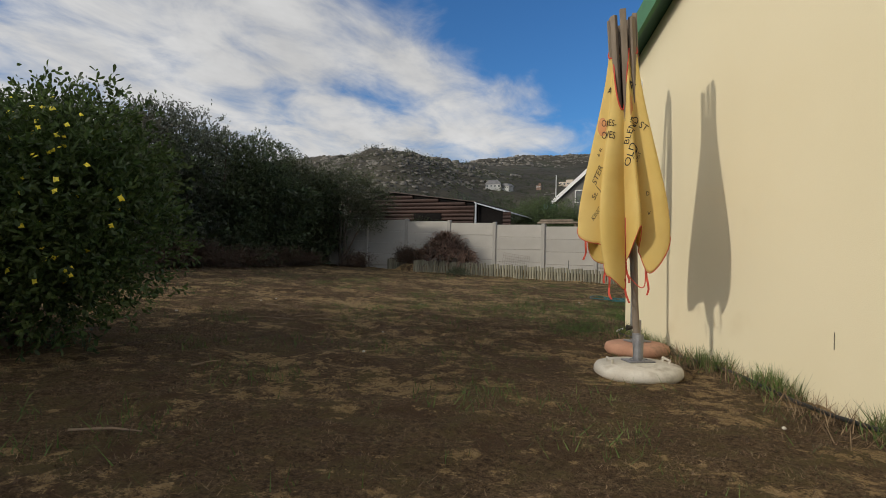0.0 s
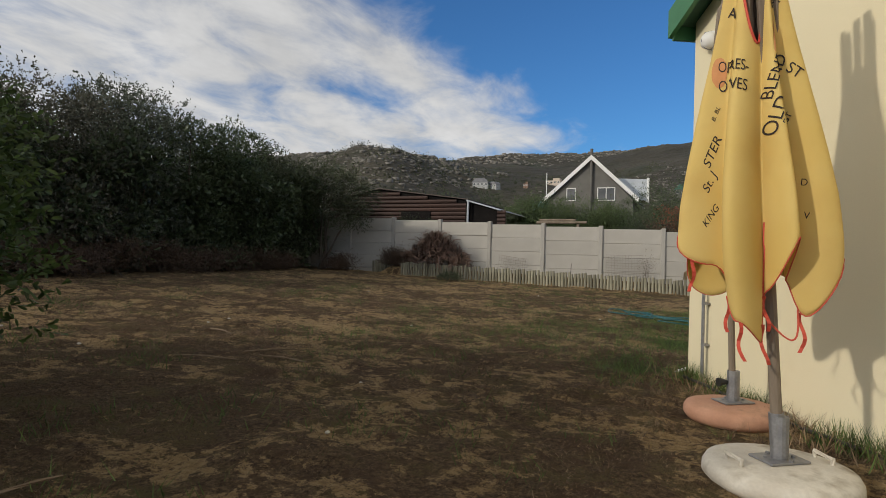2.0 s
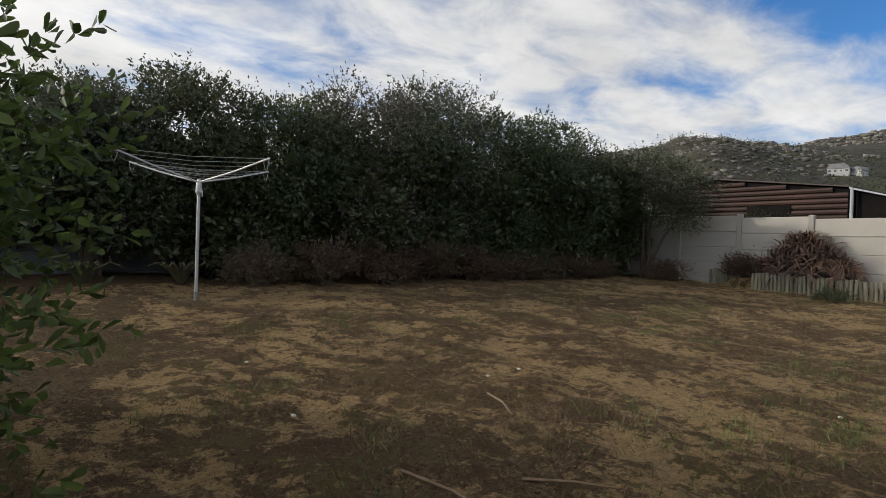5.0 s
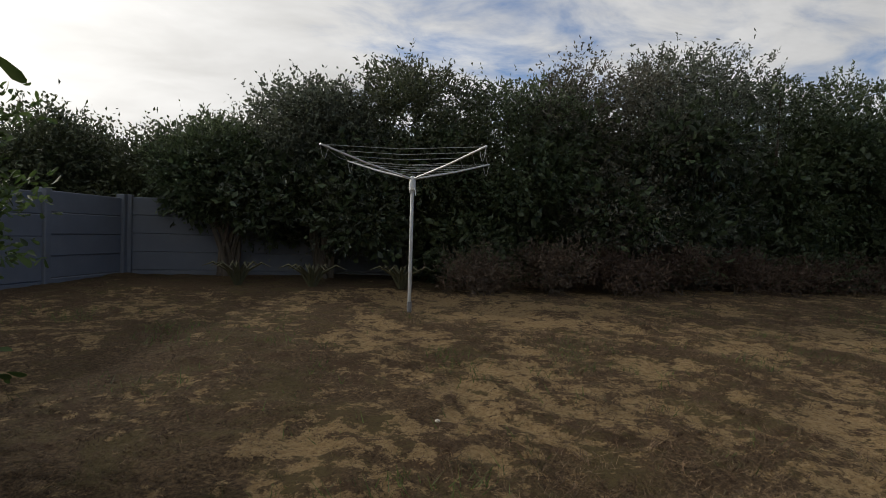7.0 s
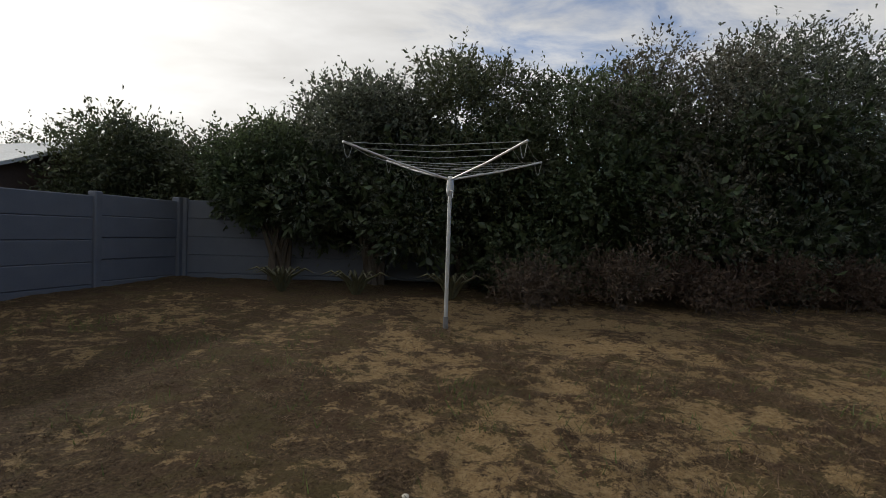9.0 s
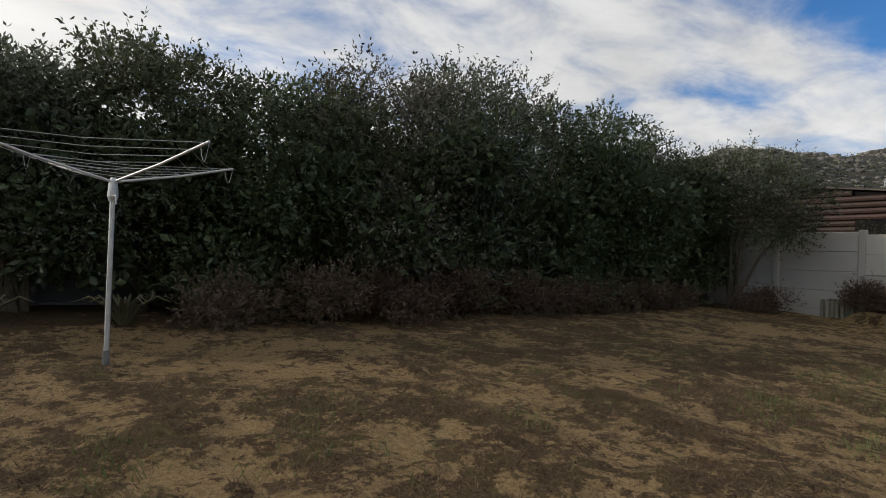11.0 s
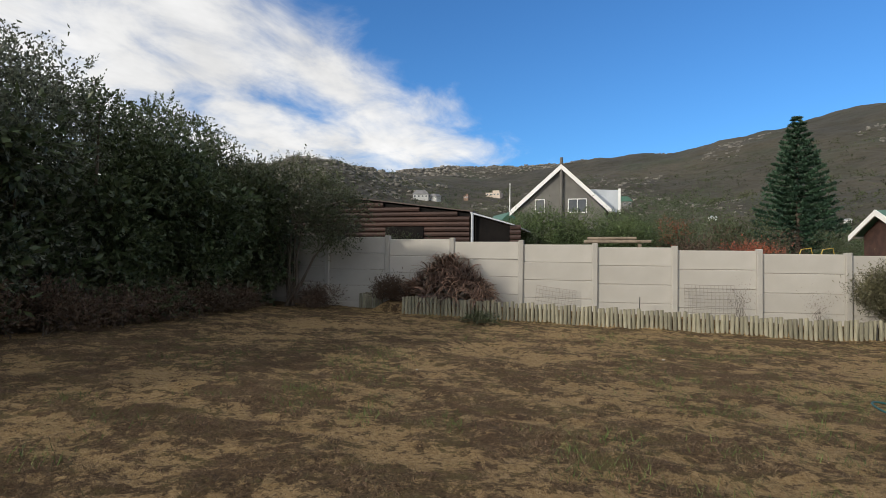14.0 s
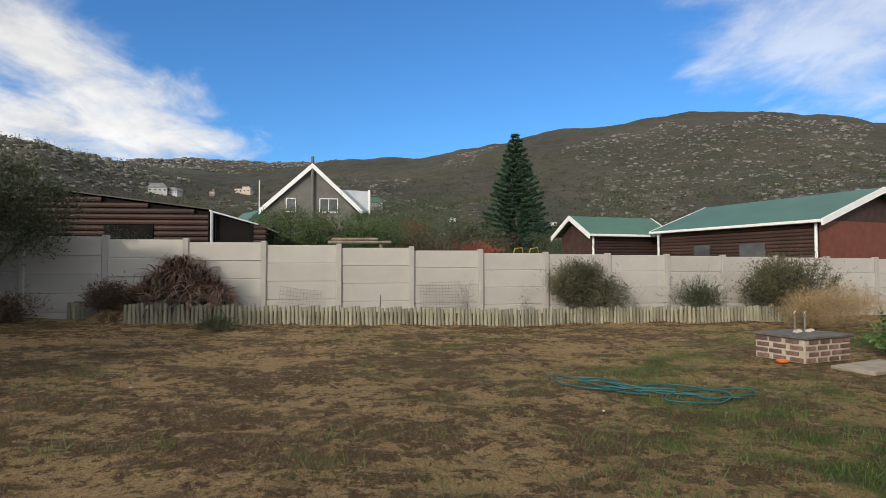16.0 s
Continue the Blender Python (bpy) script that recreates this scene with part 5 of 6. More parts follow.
def make_gable_house():
    root = thing("gable_house", Matrix(), "grey house with a steep gable and white bargeboards", "house")
    y, ax, az = 54.9, -7.75, 9.75
    lx, rx, ez = -11.75, -3.95, 6.0
    zb = 1.0
    part("wall", poly_prism(bmesh.new(), [(lx + .25, zb), (rx - .25, zb), (rx - .25, ez), (ax, az - .15), (lx + .25, ez)], y, y + 9), M["grey_wall"], root)
    for sx, ex in ((lx, -1), (rx, 1)):
        part("roof", poly_prism(bmesh.new(), [(sx + ex * .2, ez - .15), (ax, az), (ax, az + .16), (sx + ex * .2, ez + .0)], y - .3, y + 9.3), M["pale_roof"], root)
        part("bargeboard", poly_prism(bmesh.new(), [(sx + ex * .25, ez - .32), (ax, az - .22), (ax, az + .2), (sx + ex * .25, ez + .12)], y - .38, y - .31), M["white_paint"], root, "white bargeboard")
    part("flue", tube(bmesh.new(), [(ax, y - .2, zb), (ax, y - .2, az + .75)], .13, 10), M["grey_wall"], root, "dark flue pipe")
    window(root, -9.5, y, 6.5, .75, 1.1, 1)
    window(root, -6.45, y, 6.5, 1.45, 1.1, 2)
    part("dormer", poly_prism(bmesh.new(), [(-5.6, 6.3), (-3.2, 6.1), (-3.2, 8.0), (-5.9, 8.15)], y + 2.2, y + 6), M["pale_roof"], root)
    part("dormer_cheek", box(bmesh.new(), -3.12, y + 2.1, 7.0, .2, .25, 2.2), M["white_paint"], root)
    return root


make_gable_house()


def gabled_block(name, origin, ang, length, depth, eave, rise, wall, label, group=""):
    """A long house: local x along the front, y back, gables at both ends, white trim."""
    m = pose(*origin, 0, 0, ang)
    root = thing(name, m, label, "house", group)
    bm = bmesh.new()
    poly = [(0.06, 0), (depth - .06, 0), (depth - .06, eave), (depth / 2, eave + rise), (.06, eave)]
    a = [bm.verts.new((.05, yy, zz)) for yy, zz in poly]
    b = [bm.verts.new((length - .05, yy, zz)) for yy, zz in poly]
    bm.faces.new(a)
    bm.faces.new(b[::-1])
    for i in range(5):
        j = (i + 1) % 5
        bm.faces.new((a[j], a[i], b[i], b[j]))
    bmesh.ops.recalc_face_normals(bm, faces=bm.faces)
    part("wall", bm, wall, root)
    for s in (0, 1):
        y0, y1 = (-.35, depth / 2) if s == 0 else (depth + .35, depth / 2)
        z0, z1 = eave - .35 * rise / (depth / 2) + .06, eave + rise + .06
        bm = bmesh.new()
        pr = [(y0, z0), (y1, z1), (y1, z1 + .06), (y0, z0 + .06)]
        a = [bm.verts.new((-.35, yy, zz)) for yy, zz in pr]
        b = [bm.verts.new((length + .35, yy, zz)) for yy, zz in pr]
        for q in (a, b[::-1]):
            bm.faces.new(q)
        for i in range(4):
            j = (i + 1) % 4
            bm.faces.new((a[j], a[i], b[i], b[j]))
        bmesh.ops.recalc_face_normals(bm, faces=bm.faces)
        part("roof", bm, M["green_roof"], root, "green sheet roof")
        for ex in (-.38, length + .38):
            bm = bmesh.new()
            pr = [(y0, z0 - .18), (y1, z1 - .18), (y1, z1 + .08), (y0, z0 + .08)]
            a = [bm.verts.new((ex - .03, yy, zz)) for yy, zz in pr]
            b = [bm.verts.new((ex + .03, yy, zz)) for yy, zz in pr]
            for q in (a, b[::-1]):
                bm.faces.new(q)
            for i in range(4):
                j = (i + 1) % 4
                bm.faces.new((a[j], a[i], b[i], b[j]))
            bmesh.ops.recalc_face_normals(bm, faces=bm.faces)
            part("bargeboard", bm, M["white_paint"], root, "white bargeboard")
        part("gutter", box(bmesh.new(), length / 2, y0 - .04, z0 + .0, length + .7, .1, .12, bevel=.02), M["white_paint"], root, "white gutter")
    for gx in (.0, length):
        part("downpipe", tube(bmesh.new(), [(gx, -.12, 0), (gx, -.12, eave - .1)], .055, 8), M["white_paint"], root, "white downpipe")
    return root


def local_clad(root, length, z0, z1, mat):
    z = z0
    me = slat_mesh("board", length - .1, .144, .04, mat)
    while z < z1:
        part("board", me, None, root, at=pose(length / 2, .02, z))
        z += .15


g1 = gabled_block("green_roof_cottage", (7.95, 34.6, 0), 12, 4.6, 3.0, 3.1, .85, M["siding"], "low dark timber cottage with a green roof")
local_clad(g1, 4.6, 1.2, 3.05, M["siding"])
g2 = gabled_block("green_roof_house", (11.5, 34.3, 0), -73.4, 8.0, 7.4, 3.15, 1.3, M["siding"], "long dark timber house with a green roof and white trim")
local_clad(g2, 8.0, 1.2, 3.05, M["siding"])
part("end_wall", box(bmesh.new(), 8.0 + .01, 3.7, 1.6, .06, 7.2, 3.1), M["red_siding"], g2, "red-brown end wall")
part("window", box(bmesh.new(), 5.2, -.03, 1.9, 1.2, .08, .9, bevel=.02), M["pane"], g2)
part("window", box(bmesh.new(), 2.6, -.03, 1.9, .9, .08, .9, bevel=.02), M["pane"], g2)


def far_house(x, y, z, w, d, h, ang, wall, roof, flat, label):
    m = pose(x, y, z, 0, 0, ang)
    root = thing("far_house", m, label, "house", "houses on the slope")
    part("wall", box(bmesh.new(), 0, 0, h / 2 - 2, w, d, h + 4), M[wall], root)
    if flat:
        part("roof", box(bmesh.new(), 0, 0, h * 1.02, w * 1.04, d * 1.04, h * .08), M[roof], root)
        part("wall", box(bmesh.new(), w * .2, 0, h * 1.35, w * .45, d * .8, h * .7), M[wall], root)
    else:
        part("roof", poly_prism(bmesh.new(), [(-w / 2 - .4, h), (w / 2 + .4, h), (w * .3, h + .26 * w), (-w * .3, h + .26 * w)], -d / 2 - .3, d / 2 + .3), M[roof], root)
    for k in range(4):
        window(root, -w / 2 + w * (k + .5) / 4, -d / 2, h * .55, w * .13, h * .4, 1)
    return root


def at_slope(az, r):
    a = radians(az)
    return r * math.sin(a) - 2, r * math.cos(a) + 6, float(hill_height(np.array(az), np.array(float(r)))) + .8


def shrub_far(x, y, rx, h, mk, seed, label, sprays=900, leaf=.12, z=None, group="shrubs behind the fence"):
    zz = gz(x, y) + max(0, .02 * (min(y, 86) - 26)) if z is None else z
    root = thing("shrub", Matrix.Translation((x, y, zz)), label, "shrub", group)
    part("crown", crown("crown", lumpy(rx, rx * .8, h, 14, seed, .2, (rx * .3, rx * .45)), sprays, 6, leaf, leaf * .45, M[mk], seed, .4, leaf * 4, .45), None, root)
    g = random.Random(seed)
    for k in range(3):
        part("limb", limbs(bmesh.new(), (.1 * k, 0, -.1), [(g.uniform(-.5, .5) * rx, g.uniform(-.4, .4) * rx, h * .6)], .05, g, 5, 3), M["bark"], root)
    return root


M["leaf_red"] = material("rusty_red_leaf", (.20, .055, .03, 1), (.30, .09, .045, 1), 1.2, .6, 0, 9, fine_mix=.3, island=.4)
M["leaf_hedge"] = material("clipped_hedge_leaf", (0.045, 0.0765, 0.0225, 1), (0.09, 0.126, 0.0405, 1), 1.2, .6, 0, 9, fine_mix=.3, island=.5)
M["leaf_mid"] = material("dull_green_leaf", (0.036, 0.06, 0.0224, 1), (0.064, 0.092, 0.036, 1), 1.2, .6, 0, 9, fine_mix=.3, island=.4)
for i, (px, depth, rx, h, mk, lab) in enumerate((
        (505, 21, 1.3, 3.35, "leaf_hedge", "olive-green clipped shrub behind the fence"), (570, 21.5, 1.4, 3.45, "leaf_hedge", "olive-green clipped shrub behind the fence"), (640, 22, 1.3, 3.35, "leaf_hedge", "olive-green clipped shrub behind the fence"),
        (715, 30, 2.0, 5.2, "leaf_mid", "dull green shrub behind the fence"), (765, 33, 2.3, 5.9, "leaf_mid", "dull green shrub behind the fence"), (735, 30, .8, 3.9, "leaf_red", "shrub with rusty red flowers behind the fence"),
        (815, 27, 1.5, 3.2, "leaf_dry", "dry brown shrub behind the fence"), (770, 22, 1.3, 2.5, "leaf_dry", "dry brown shrub behind the fence"), (840, 24, 1.0, 2.4, "leaf_red", "shrub with rusty red flowers behind the fence"),
        (430, 46, 2.2, 4.4, "leaf_mid", "dull green shrub by the houses"), (360, 50, 2.5, 5.5, "leaf_mid", "dull green shrub by the houses"), (980, 62, 2.5, 5.0, "leaf_mid", "dull green shrub below the mountain"), (470, 26, 1.1, 3.5, "leaf_mid", "dull green shrub by the fence"), (690, 23, 1.3, 3.5, "leaf_mid", "dull green shrub by the fence"), (745, 24, 1.3, 3.5, "leaf_olive", "olive-green shrub by the fence"), (655, 31, 1.5, 4.4, "leaf_mid", "dull green shrub by the fence"), (880, 34, 1.6, 3.3, "leaf_dry", "dry brown shrub behind the fence"), (960, 36, 1.5, 3.2, "leaf_olive", "olive-green shrub behind the fence"))):
    right = (px - 784) * depth / 1009
    shrub_far(-3.485 + right * .991 + depth * .134, 6.756 - right * .134 + depth * .991, rx, h, mk, 700 + i, lab, 3400 if mk == "leaf_hedge" else 1300, .075)
for i, (px, depth, rx, h, mk) in enumerate(((450, 33, 1.6, 3.6, "leaf_mid"), (690, 46, 2.6, 5.6, "leaf_mid"), (780, 44, 2.4, 5.2, "leaf_mid"), (845, 40, 2.0, 4.3, "leaf_olive"), (320, 60, 3.2, 7.5, "leaf_mid"),
                                           (400, 66, 3.4, 7.2, "leaf_olive"), (230, 58, 3.0, 7.0, "leaf_mid"), (1010, 44, 1.8, 3.6, "leaf_mid"), (130, 70, 3.4, 8.0, "leaf_olive"), (20, 66, 3.4, 7.6, "leaf_mid"), (520, 70, 3.0, 7.0, "leaf_mid"))):
    right = (px - 784) * depth / 1009
    shrub_far(-3.485 + right * .991 + depth * .134, 6.756 - right * .134 + depth * .991, rx, h, mk, 780 + i, "dark green tree among the houses", 1100, .16, group="trees among the houses")
depth, right = 52, (1100 - 784) * 52 / 1009
tx, ty = -3.485 + right * .991 + depth * .134, 6.756 - right * .134 + depth * .991
shrub_far(tx, ty, 4.6, 7.6, "leaf_olive", 731, "broad airy olive-green tree behind the houses", 1800, .16)


def make_pine():
    depth, right = 50, (915 - 784) * 50 / 1009
    x, y = -3.485 + right * .991 + depth * .134, 6.756 - right * .134 + depth * .991
    root = thing("pine_tree", Matrix.Translation((x, y, .5)), "tall tiered dark green pine behind the houses", "tree")
    H = 12.6
    part("trunk", tube(bmesh.new(), [(0, 0, -.3), (0.05, 0, 4), (0, .03, 8), (0, 0, H)], [.2, .15, .09, .02], 8), M["bark"], root)
    rng = np.random.default_rng(9)
    C, D = [], []
    tiers = 27
    for k in range(tiers):
        f = k / (tiers - 1)
        z0 = 1.0 + (H - 1.3) * f
        R = 3.75 * (1 - f) ** .85 + .24
        nb = 8 if f < .8 else 6
        bm = bmesh.new()
        for b in range(nb):
            a = 2 * math.pi * b / nb + k * .7 + rng.uniform(-.15, .15)
            d = np.array([math.cos(a), math.sin(a), 0])
            r = R * rng.uniform(.8, 1.08)
            s = np.linspace(.12, 1, int(16 + 50 * r))
            z = z0 - .10 * r * np.sin(s * 2.2) + .16 * r * s ** 2
            c = d[None] * (r * s)[:, None] + np.stack([0 * s, 0 * s, z], 1)
            for rep in range(3):
                C.append(c + rng.normal(scale=.035, size=c.shape))
                D.append(d[None] * .7 + np.array([0, 0, .75]) + rng.normal(scale=.55, size=c.shape))
            tube(bm, [Vector((0, 0, z0)), Vector(c[len(c) // 2]), Vector(c[-1])], [.03, .02, .008], 4)
        part("branch_tier", bm, M["bark"], root)
    part("needles", leaves_mesh("needles", np.concatenate(C), np.concatenate(D), .26, .085, M["leaf_pine"], rng, .1), None, root)
    return root


M["leaf_pine"] = material("pine_needles", (.018, .05, .028, 1), (.035, .08, .04, 1), 1.0, .6, 0, 9, fine_mix=.3, island=.35)
make_pine()


def at_elev(az, el):
    """Where the slope at azimuth az is seen at elevation el."""
    for r in range(66, 560, 3):
        x, y, z = at_slope(az, r)
        if math.degrees(math.atan2(z - 1.4, r)) >= el:
            break
    return x, y, z, r


for az, el, px, hh, ang, wall, roof, flat, lab in (
        (-18.9, 6.8, 34, .26, 10, "pale_far", "roof_grey", False, "white house with grey roofs on the slope"),
        (-17.6, 6.7, 24, .3, -20, "pale_far", "roof_grey", False, "white house with grey roofs on the slope"),
        (-14.4, 6.9, 10, .7, 0, "pale_brick", "pale_brick", True, "small brown tower house on the slope"),
        (-11.6, 7.2, 32, .24, -5, "cream_far", "cream_far", True, "cream flat-roofed house on the slope"),
        (8.4, 4.6, 13, .3, 10, "white_paint", "pale_roof", False, "small white house at the foot of the slope"),
        (18.4, 4.2, 11, .4, 0, "white_paint", "pale_roof", False, "small white house at the foot of the slope"),
        (.6, 6.0, 40, .3, 0, "grey_wall", "green_roof", False, "green-roofed house behind the shrubs")):
    x, y, z, r = at_elev(az, el - .25)
    w = .8 * px * r / 1009
    far_house(x, y, z, w, w * .7, w * hh, ang, wall, roof, flat, lab)
far_house(-12.6, 62, 1, 5, 4, 4.2, 30, "grey_wall", "green_roof", False, "green-roofed house behind the gable house")
out = thing("outbuilding", pose(-17.2, -1.9, 0, 0, 0, -25), "low brown outbuilding with a pale roof beyond the side wall", "house")
part("wall", poly_prism(bmesh.new(), [(-2, 0), (2, 0), (2, 2.15), (0, 2.85), (-2, 2.15)], -2.5, 2.5), M["roof_sheet"], out)
for e in (-1, 1):
    part("roof", poly_prism(bmesh.new(), [(e * 2.25, 2.08), (0, 2.86), (0, 2.93), (e * 2.25, 2.15)], -2.7, 2.7), M["pale_roof"], out, "pale sheet roof")
for i, (x, y, r, h) in enumerate(((-15.4, 4.3, 1.2, 2.9), (-15.5, 2.9, 1.1, 2.7), (-17.5, 3.6, 2.0, 3.2), (-16.6, 1.2, 1.3, 3.0), (-20, 3, 2.4, 3.6), (-15.3, 1.2, 1.2, 2.9), (-22, -3, 2.4, 3.6), (-20.6, -1.2, 1.8, 3.2), (-18.6, .6, 1.3, 3.1))):
    shrub_far(x, y, r, h, "leaf_olive", 760 + i, "olive-green shrub beyond the side wall", 2600, .10, z=gz(x, y), group="shrubs beyond the side wall")

tagged(part("antenna_mast", tube(bmesh.new(), [(-13.1, 61, 2), (-13.1, 61, 9.4)], [.07, .04], 6), M["white_paint"]), "thin pale antenna mast among the houses", "mast")

# stacked poles on the fence, yellow tube frame
stack = thing("pole_stack", pose(-3.65, 20.7, 1.94, 0, 0, 2), "stack of weathered round poles along the fence top", "poles")
for k, (dy, dz, ln, dx) in enumerate(((0, .04, 1.5, 0), (.1, .045, 1.3, .1), (.05, .115, 1.1, -.12))):
    part("pole", tube(bmesh.new(), [(dx - ln / 2, dy, dz), (dx + ln / 2, dy, dz + .01)], [.042, .036], 9), M["wood"], stack)
for k in (-.5, .5):
    part("bearer", box(bmesh.new(), k, .06, -.97, .08, .08, 1.94), M["wood"], stack)
M["yellow_tube"] = material("yellow_tube", (.42, .30, .05, 1), (.48, .36, .08, 1), 5, .5, 0, 40)
tf = thing("tube_frame", pose(1.8, 25.7, gz(1.8, 25.7) - .42), "yellow tubular frame standing behind the fence", "frame")
for dx in (-.45, .1):
    part("hoop", tube(bmesh.new(), [(dx, 0, 0), (dx + .1, 0, 2.2), (dx + .17, 0, 2.42), (dx + .42, 0, 2.46), (dx + .5, .1, 2.2), (dx + .53, .1, 0)], .016, 7), M["yellow_tube"], tf)


def make_scrub():
    """Low bush cover of the foothills, past counting."""
    rng = np.random.default_rng(123)
    n = 9500
    az, r = rng.uniform(-62, 62, n), 64 + 330 * rng.uniform(0, 1, n) ** 1.9
    size = rng.uniform(.5, 1.7, n) * (1.15 + r / 250)
    a = np.radians(az)
    c = np.stack([r * np.sin(a) - 2, r * np.cos(a) + 6, hill_height(az, r) + .7], 1)
    k = 16
    d = rng.normal(size=(n, k, 3))
    d[..., 2] = np.abs(d[..., 2])
    d /= np.linalg.norm(d, axis=2, keepdims=True)
    p = c[:, None] + d * size[:, None, None] * np.array([1.2, 1.2, .85]) * rng.uniform(.4, 1, (n, k, 1))
    me = leaves_mesh("scrub", p.reshape(-1, 3), (d + rng.normal(scale=.5, size=d.shape)).reshape(-1, 3), .75, .55, M["leaf_scrub"], rng, .2)
    return tagged(new("scrub", me), "dull green scrub on the foot of the mountain", "scrub", kind="stuff")


M["leaf_scrub"] = material("scrub_leaf", (0.0289, 0.0425, 0.017, 1), (0.068, 0.0782, 0.0357, 1), .03, .8, 0, .5, fine_mix=.3, island=.4)
make_scrub()


# ---------- grass, litter ----------
M["blade"] = material("dry_grass_blade", (0.135, 0.0878, 0.0473, 1), (0.27, 0.188, 0.109, 1), 2, .85, 0, 30, fine_mix=.3, island=.5)
M["blade_dark"] = material("dead_grass_blade", (0.0788, 0.048, 0.0277, 1), (0.158, 0.099, 0.0585, 1), 2, .9, 0, 30, fine_mix=.3, island=.5)
M["blade_olive"] = material("olive_grass_blade", (0.09, 0.0825, 0.0338, 1), (0.143, 0.128, 0.0562, 1), 2, .85, 0, 30, fine_mix=.3, island=.5)
M["blade_green"] = material("green_grass_blade", (0.0595, 0.106, 0.0204, 1), (0.128, 0.178, 0.0467, 1), 3, .7, 0, 30, fine_mix=.3, island=.45, translucent=.2)


def blades(name, x, y, h, w, mat, seed, lean, label):
    rng = np.random.default_rng(seed)
    n = len(x)
    z = ground_z(x, y) + 0.018 * fbm(x * 1.1, y * 1.1, 5, 4) + 0.014 * fbm(x * 5, y * 5, 8, 3) - 0.022 * smooth(sandiness(x, y), .1, .4) - .004
    a = rng.uniform(0, 6.283, n)
    b = rng.uniform(0, 6.283, n)
    ln = lean * h * rng.uniform(.3, 1.6, n)
    base = np.stack([x, y, z], 1)
    s = np.stack([np.cos(a), np.sin(a), 0 * a], 1) * (w / 2)[:, None] if hasattr(w, "shape") else np.stack([np.cos(a), np.sin(a), 0 * a], 1) * w / 2
    tip = base + np.stack([np.cos(b) * ln, np.sin(b) * ln, h], 1)
    v = np.stack([base - s, base + s, tip], 1).reshape(-1, 3)
    f = np.arange(3 * n).reshape(-1, 3)
    return tagged(new(name, quads_mesh(name, v, f, mat)), label, "grass", kind="stuff")


def scatter(n, seed, x0, x1, y0, y1):
    rng = np.random.default_rng(seed)
    return rng.uniform(x0, x1, n), rng.uniform(y0, y1, n), rng


def in_yard(x, y):
    wall = (x - HC.x) * HN.x + (y - HC.y) * HN.y
    behind = (x - HC.x) * HD.x + (y - HC.y) * HD.y
    return ~((wall > -.03) & (behind < .05)) & (y < edging_y(x) - .05)



def tussocks(n, per, seed, limit, spread, y1=18, thin=1.25):
    """Blades in small clumps where the lawn is not worn, thinner with distance from the middle of the yard."""
    cx, cy, rng = scatter(n, seed, -11.3, 4.5, 1.5, y1)
    k = in_yard(cx, cy) & (lushness(cx, cy) + .15 * rng.uniform(-1, 1, n) < .38) & (sandiness(cx, cy) + .16 * rng.uniform(-1, 1, n) < limit) & (rng.uniform(size=n) < np.clip(thin - np.abs(cy - 8) / 10, .15, 1))
    cx, cy = cx[k], cy[k]
    x = (cx[:, None] + rng.normal(scale=spread, size=(len(cx), per))).ravel()
    y = (cy[:, None] + rng.normal(scale=spread, size=(len(cx), per))).ravel()
    tall = np.repeat(rng.uniform(.6, 1.5, len(cx)), per)
    tall *= np.where(y < 6.5, .6, 1)
    ok = in_yard(x, y)
    return x[ok], y[ok], tall[ok], rng


x, y, tall, rng = tussocks(21000, 16, 1, .16, .035)
blades("dry_grass", x, y, tall * rng.uniform(.012, .03, len(x)), .0045, M["blade"], 2, 1.7, "short dry straw-coloured lawn grass")
x, y, tall, rng = tussocks(21000, 14, 9, .12, .04)
blades("dead_grass", x, y, tall * rng.uniform(.012, .03, len(x)), .005, M["blade_dark"], 10, 1.6, "short dead dark brown lawn grass")
x, y, tall, rng = tussocks(9000, 14, 15, .22, .035, 19, 1.8)
blades("olive_grass", x, y, tall * rng.uniform(.012, .035, len(x)), .004, M["blade_olive"], 16, 1.0, "sparse olive-green grass tufts in the lawn")
x, y, tall, rng = tussocks(15000, 12, 21, .10, .03, 19, 1.8)
blades("grass_tussocks", x, y, tall * rng.uniform(.014, .034, len(x)), .007, M["blade_dark"], 22, 1.5, "low tussocks of dead reddish-brown grass")
x, y, tall, rng = tussocks(12000, 10, 25, .13, .03, 19, 1.8)
blades("straw_tussocks", x, y, tall * rng.uniform(.012, .03, len(x)), .005, M["blade"], 26, 1.6, "low tussocks of pale straw grass")
x, y, rng = scatter(320000, 3, -10, 7.5, 3, 20)
k = in_yard(x, y) & (lushness(x, y) + .3 * rng.uniform(-1, 1, len(x)) > .34)
x, y = x[k], y[k]
blades("green_grass", x, y, rng.uniform(.02, .10, len(x)), .006, M["blade_green"], 4, .7, "patches of longer green grass in the lawn")
rng = np.random.default_rng(6)
u = rng.uniform(.0, 7.5, 5200)
clump = vnoise(u * 2.2, u * 0, 91) > -.15
u = u[clump]
o = .015 + np.abs(rng.normal(scale=.09, size=len(u)))
x, y = HC.x - HD.x * u - HN.x * o, HC.y - HD.y * u - HN.y * o
blades("wall_grass", x, y, rng.uniform(.04, .19, len(x)), .007, M["blade_green"], 7, .5, "tufts of grass growing along the foot of the wall")
u = rng.uniform(.0, 7.5, 2600)
o = .02 + np.abs(rng.normal(scale=.16, size=len(u)))
x, y = HC.x - HD.x * u - HN.x * o, HC.y - HD.y * u - HN.y * o
blades("wall_straw", x, y, rng.uniform(.03, .16, len(x)), .006, M["blade"], 8, .9, "dry grass stalks along the foot of the wall")

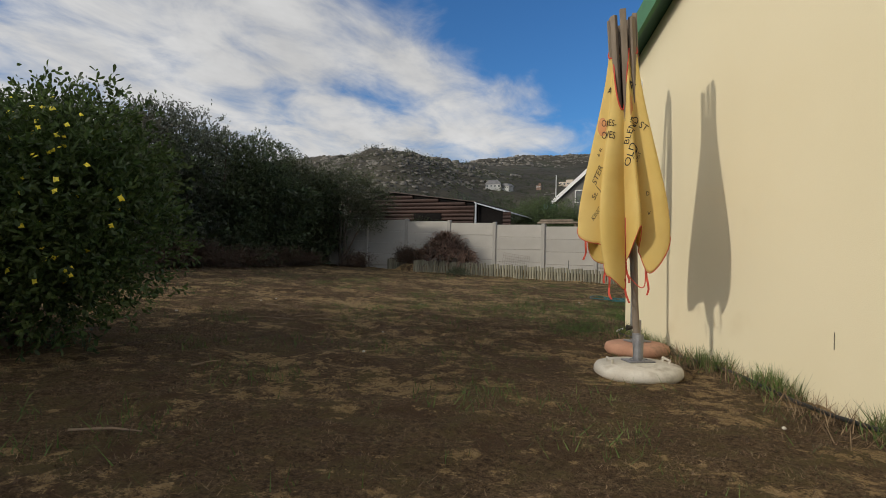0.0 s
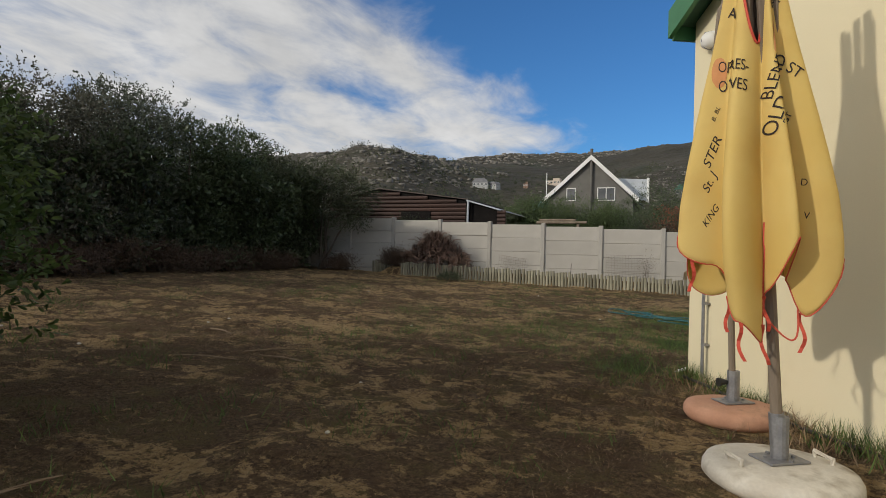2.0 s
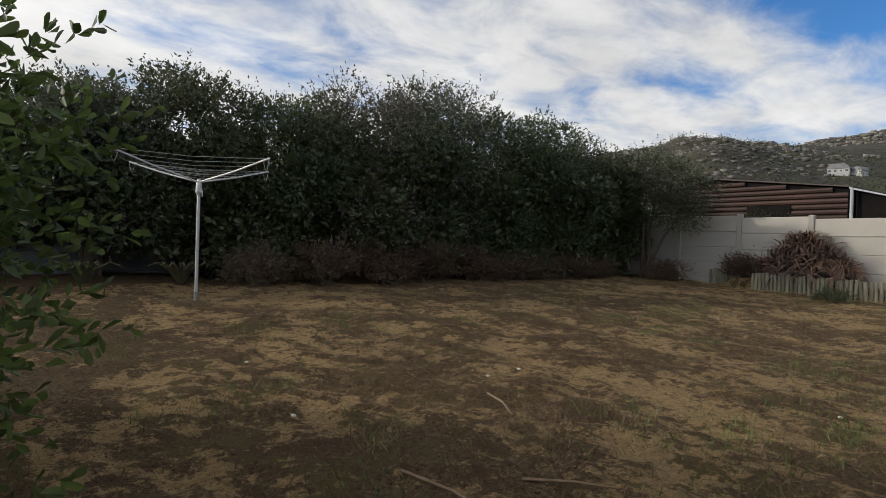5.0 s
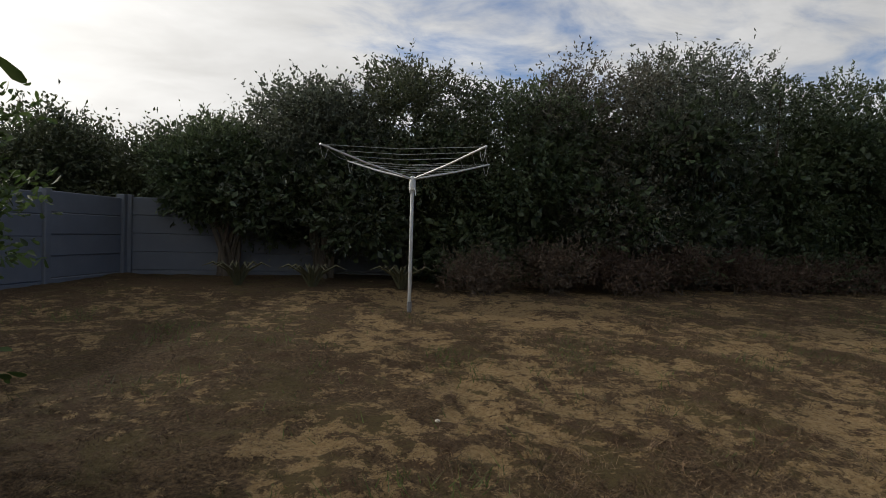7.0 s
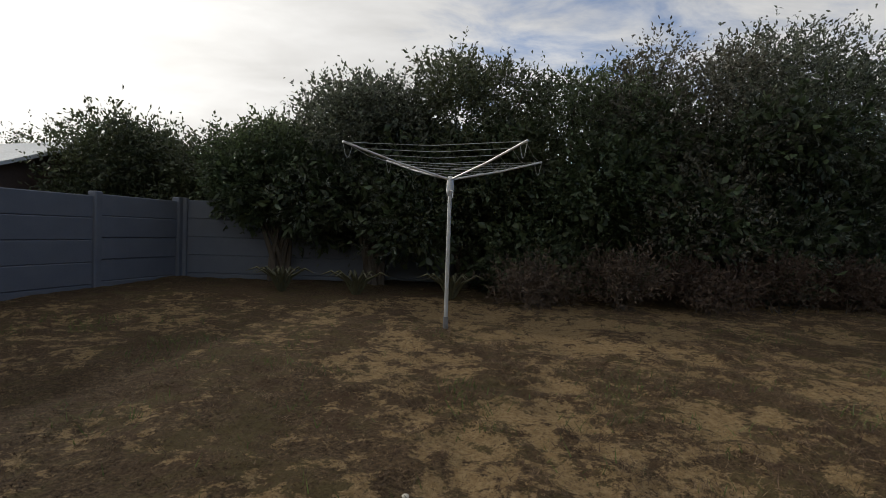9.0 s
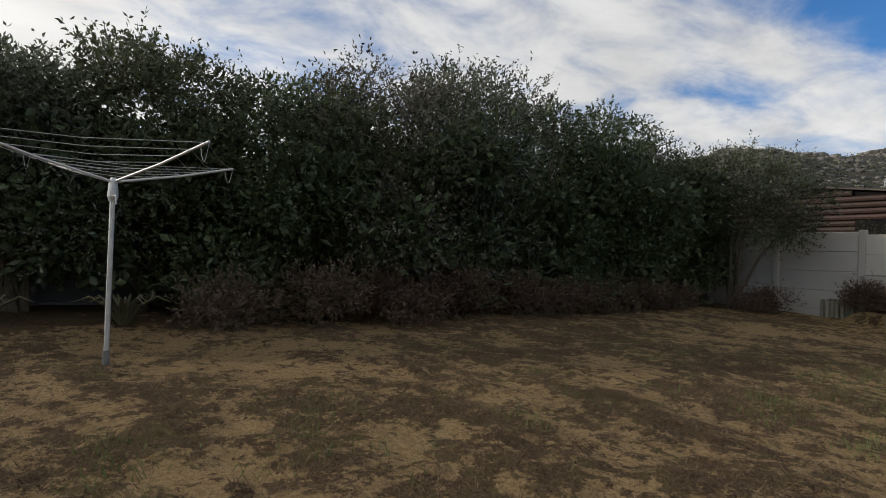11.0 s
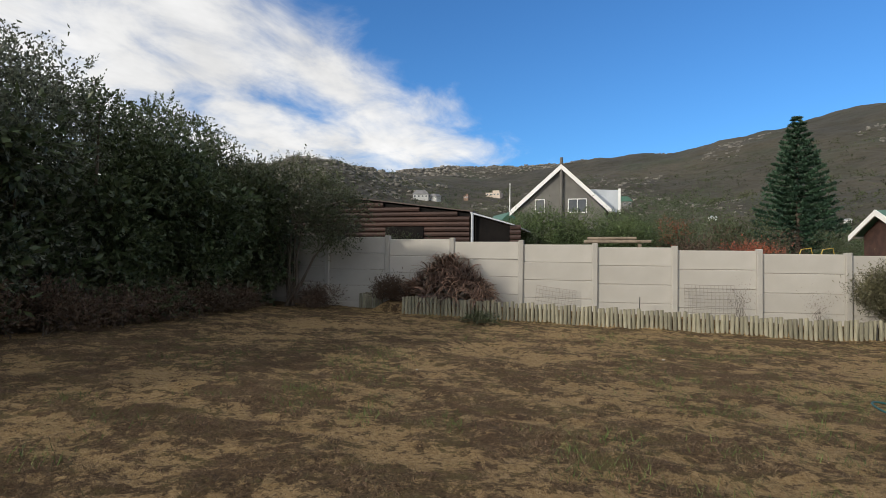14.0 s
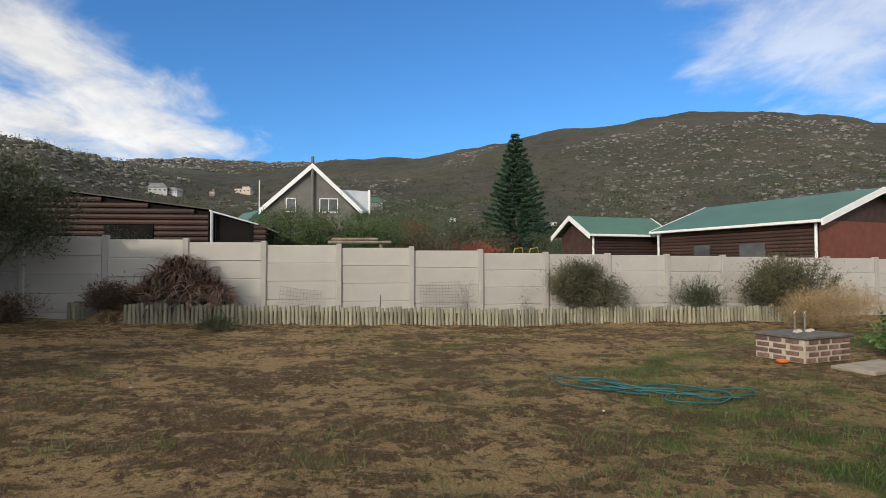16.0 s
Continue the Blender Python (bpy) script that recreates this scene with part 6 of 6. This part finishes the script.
M["twig"] = material("dry_twig", (.16, .11, .07, 1), (.25, .18, .12, 1), 9, .9, .2, 60, fine_mix=.2, dist=.002)
rng = random.Random(31)
for i, (x, y, a, ln) in enumerate(((-1.7, 3.4, 20, .32), (-3.1, 6.9, -10, .55), (-3.4, 7.1, 40, .4), (-4.4, 7.6, -25, .5), (-2.4, 4.6, 70, .2), (-3.6, 6.6, 5, .6))):
    d = Vector((math.cos(radians(a)), math.sin(radians(a)), 0))
    c = Vector((x, y, gz(x, y) + .012))
    ob = part("twig", tube(bmesh.new(), [c - d * ln / 2, c + Vector((.01, .02, .012)), c + d * ln / 2 + Vector((0, 0, .01))], [.008, .007, .004], 5), M["twig"])
    tagged(ob, "dry fallen twig lying on the lawn", "twig", "fallen twigs")
for i in range(16):
    x, y = rng.uniform(-8, 1.0), rng.uniform(4, 16)
    ob = part("pebble", lathe(bmesh.new(), [(.008, -.004), (.016, .003), (.014, .010), (.006, .015)], 7, Matrix.Translation((x, y, gz(x, y))) @ Matrix.Diagonal((rng.uniform(.7, 1.4), 1, .8, 1))), M["white_conc"])
    tagged(ob, "small pale pebble on the lawn", "pebble", "pebbles on the lawn")
for i, (x, y) in enumerate(((-12.0, 6.0), (-11.9, 7.35), (-12.3, 4.9))):
    root = thing("agave", Matrix.Translation((x, y, gz(x, y))), "small spiky agave in the shade under the hedge", "plant", "agaves under the hedge")
    for q in range(14):
        a = q * 2.4
        d = Vector((math.cos(a), math.sin(a), 0))
        e = .5 + .35 * (q % 3) / 2
        pts = [d * .03, d * .18 * e + Vector((0, 0, .22)), d * .42 * e + Vector((0, 0, .34)), d * .6 * e + Vector((0, 0, .28))]
        part("leaf", tube(bmesh.new(), pts, [.022, .026, .016, .003], 4), M["leaf_greyshrub"], root)

# the edging's logs
for i, (x, y) in enumerate(LOGS):
    part("log", log_meshes[(i * 7 + i // 5) % 6], None, edging, at=pose(x, y, gz(x, y - .12) - .015, random.uniform(-3, 3), random.uniform(-2.5, 2.5), random.uniform(0, 360)))
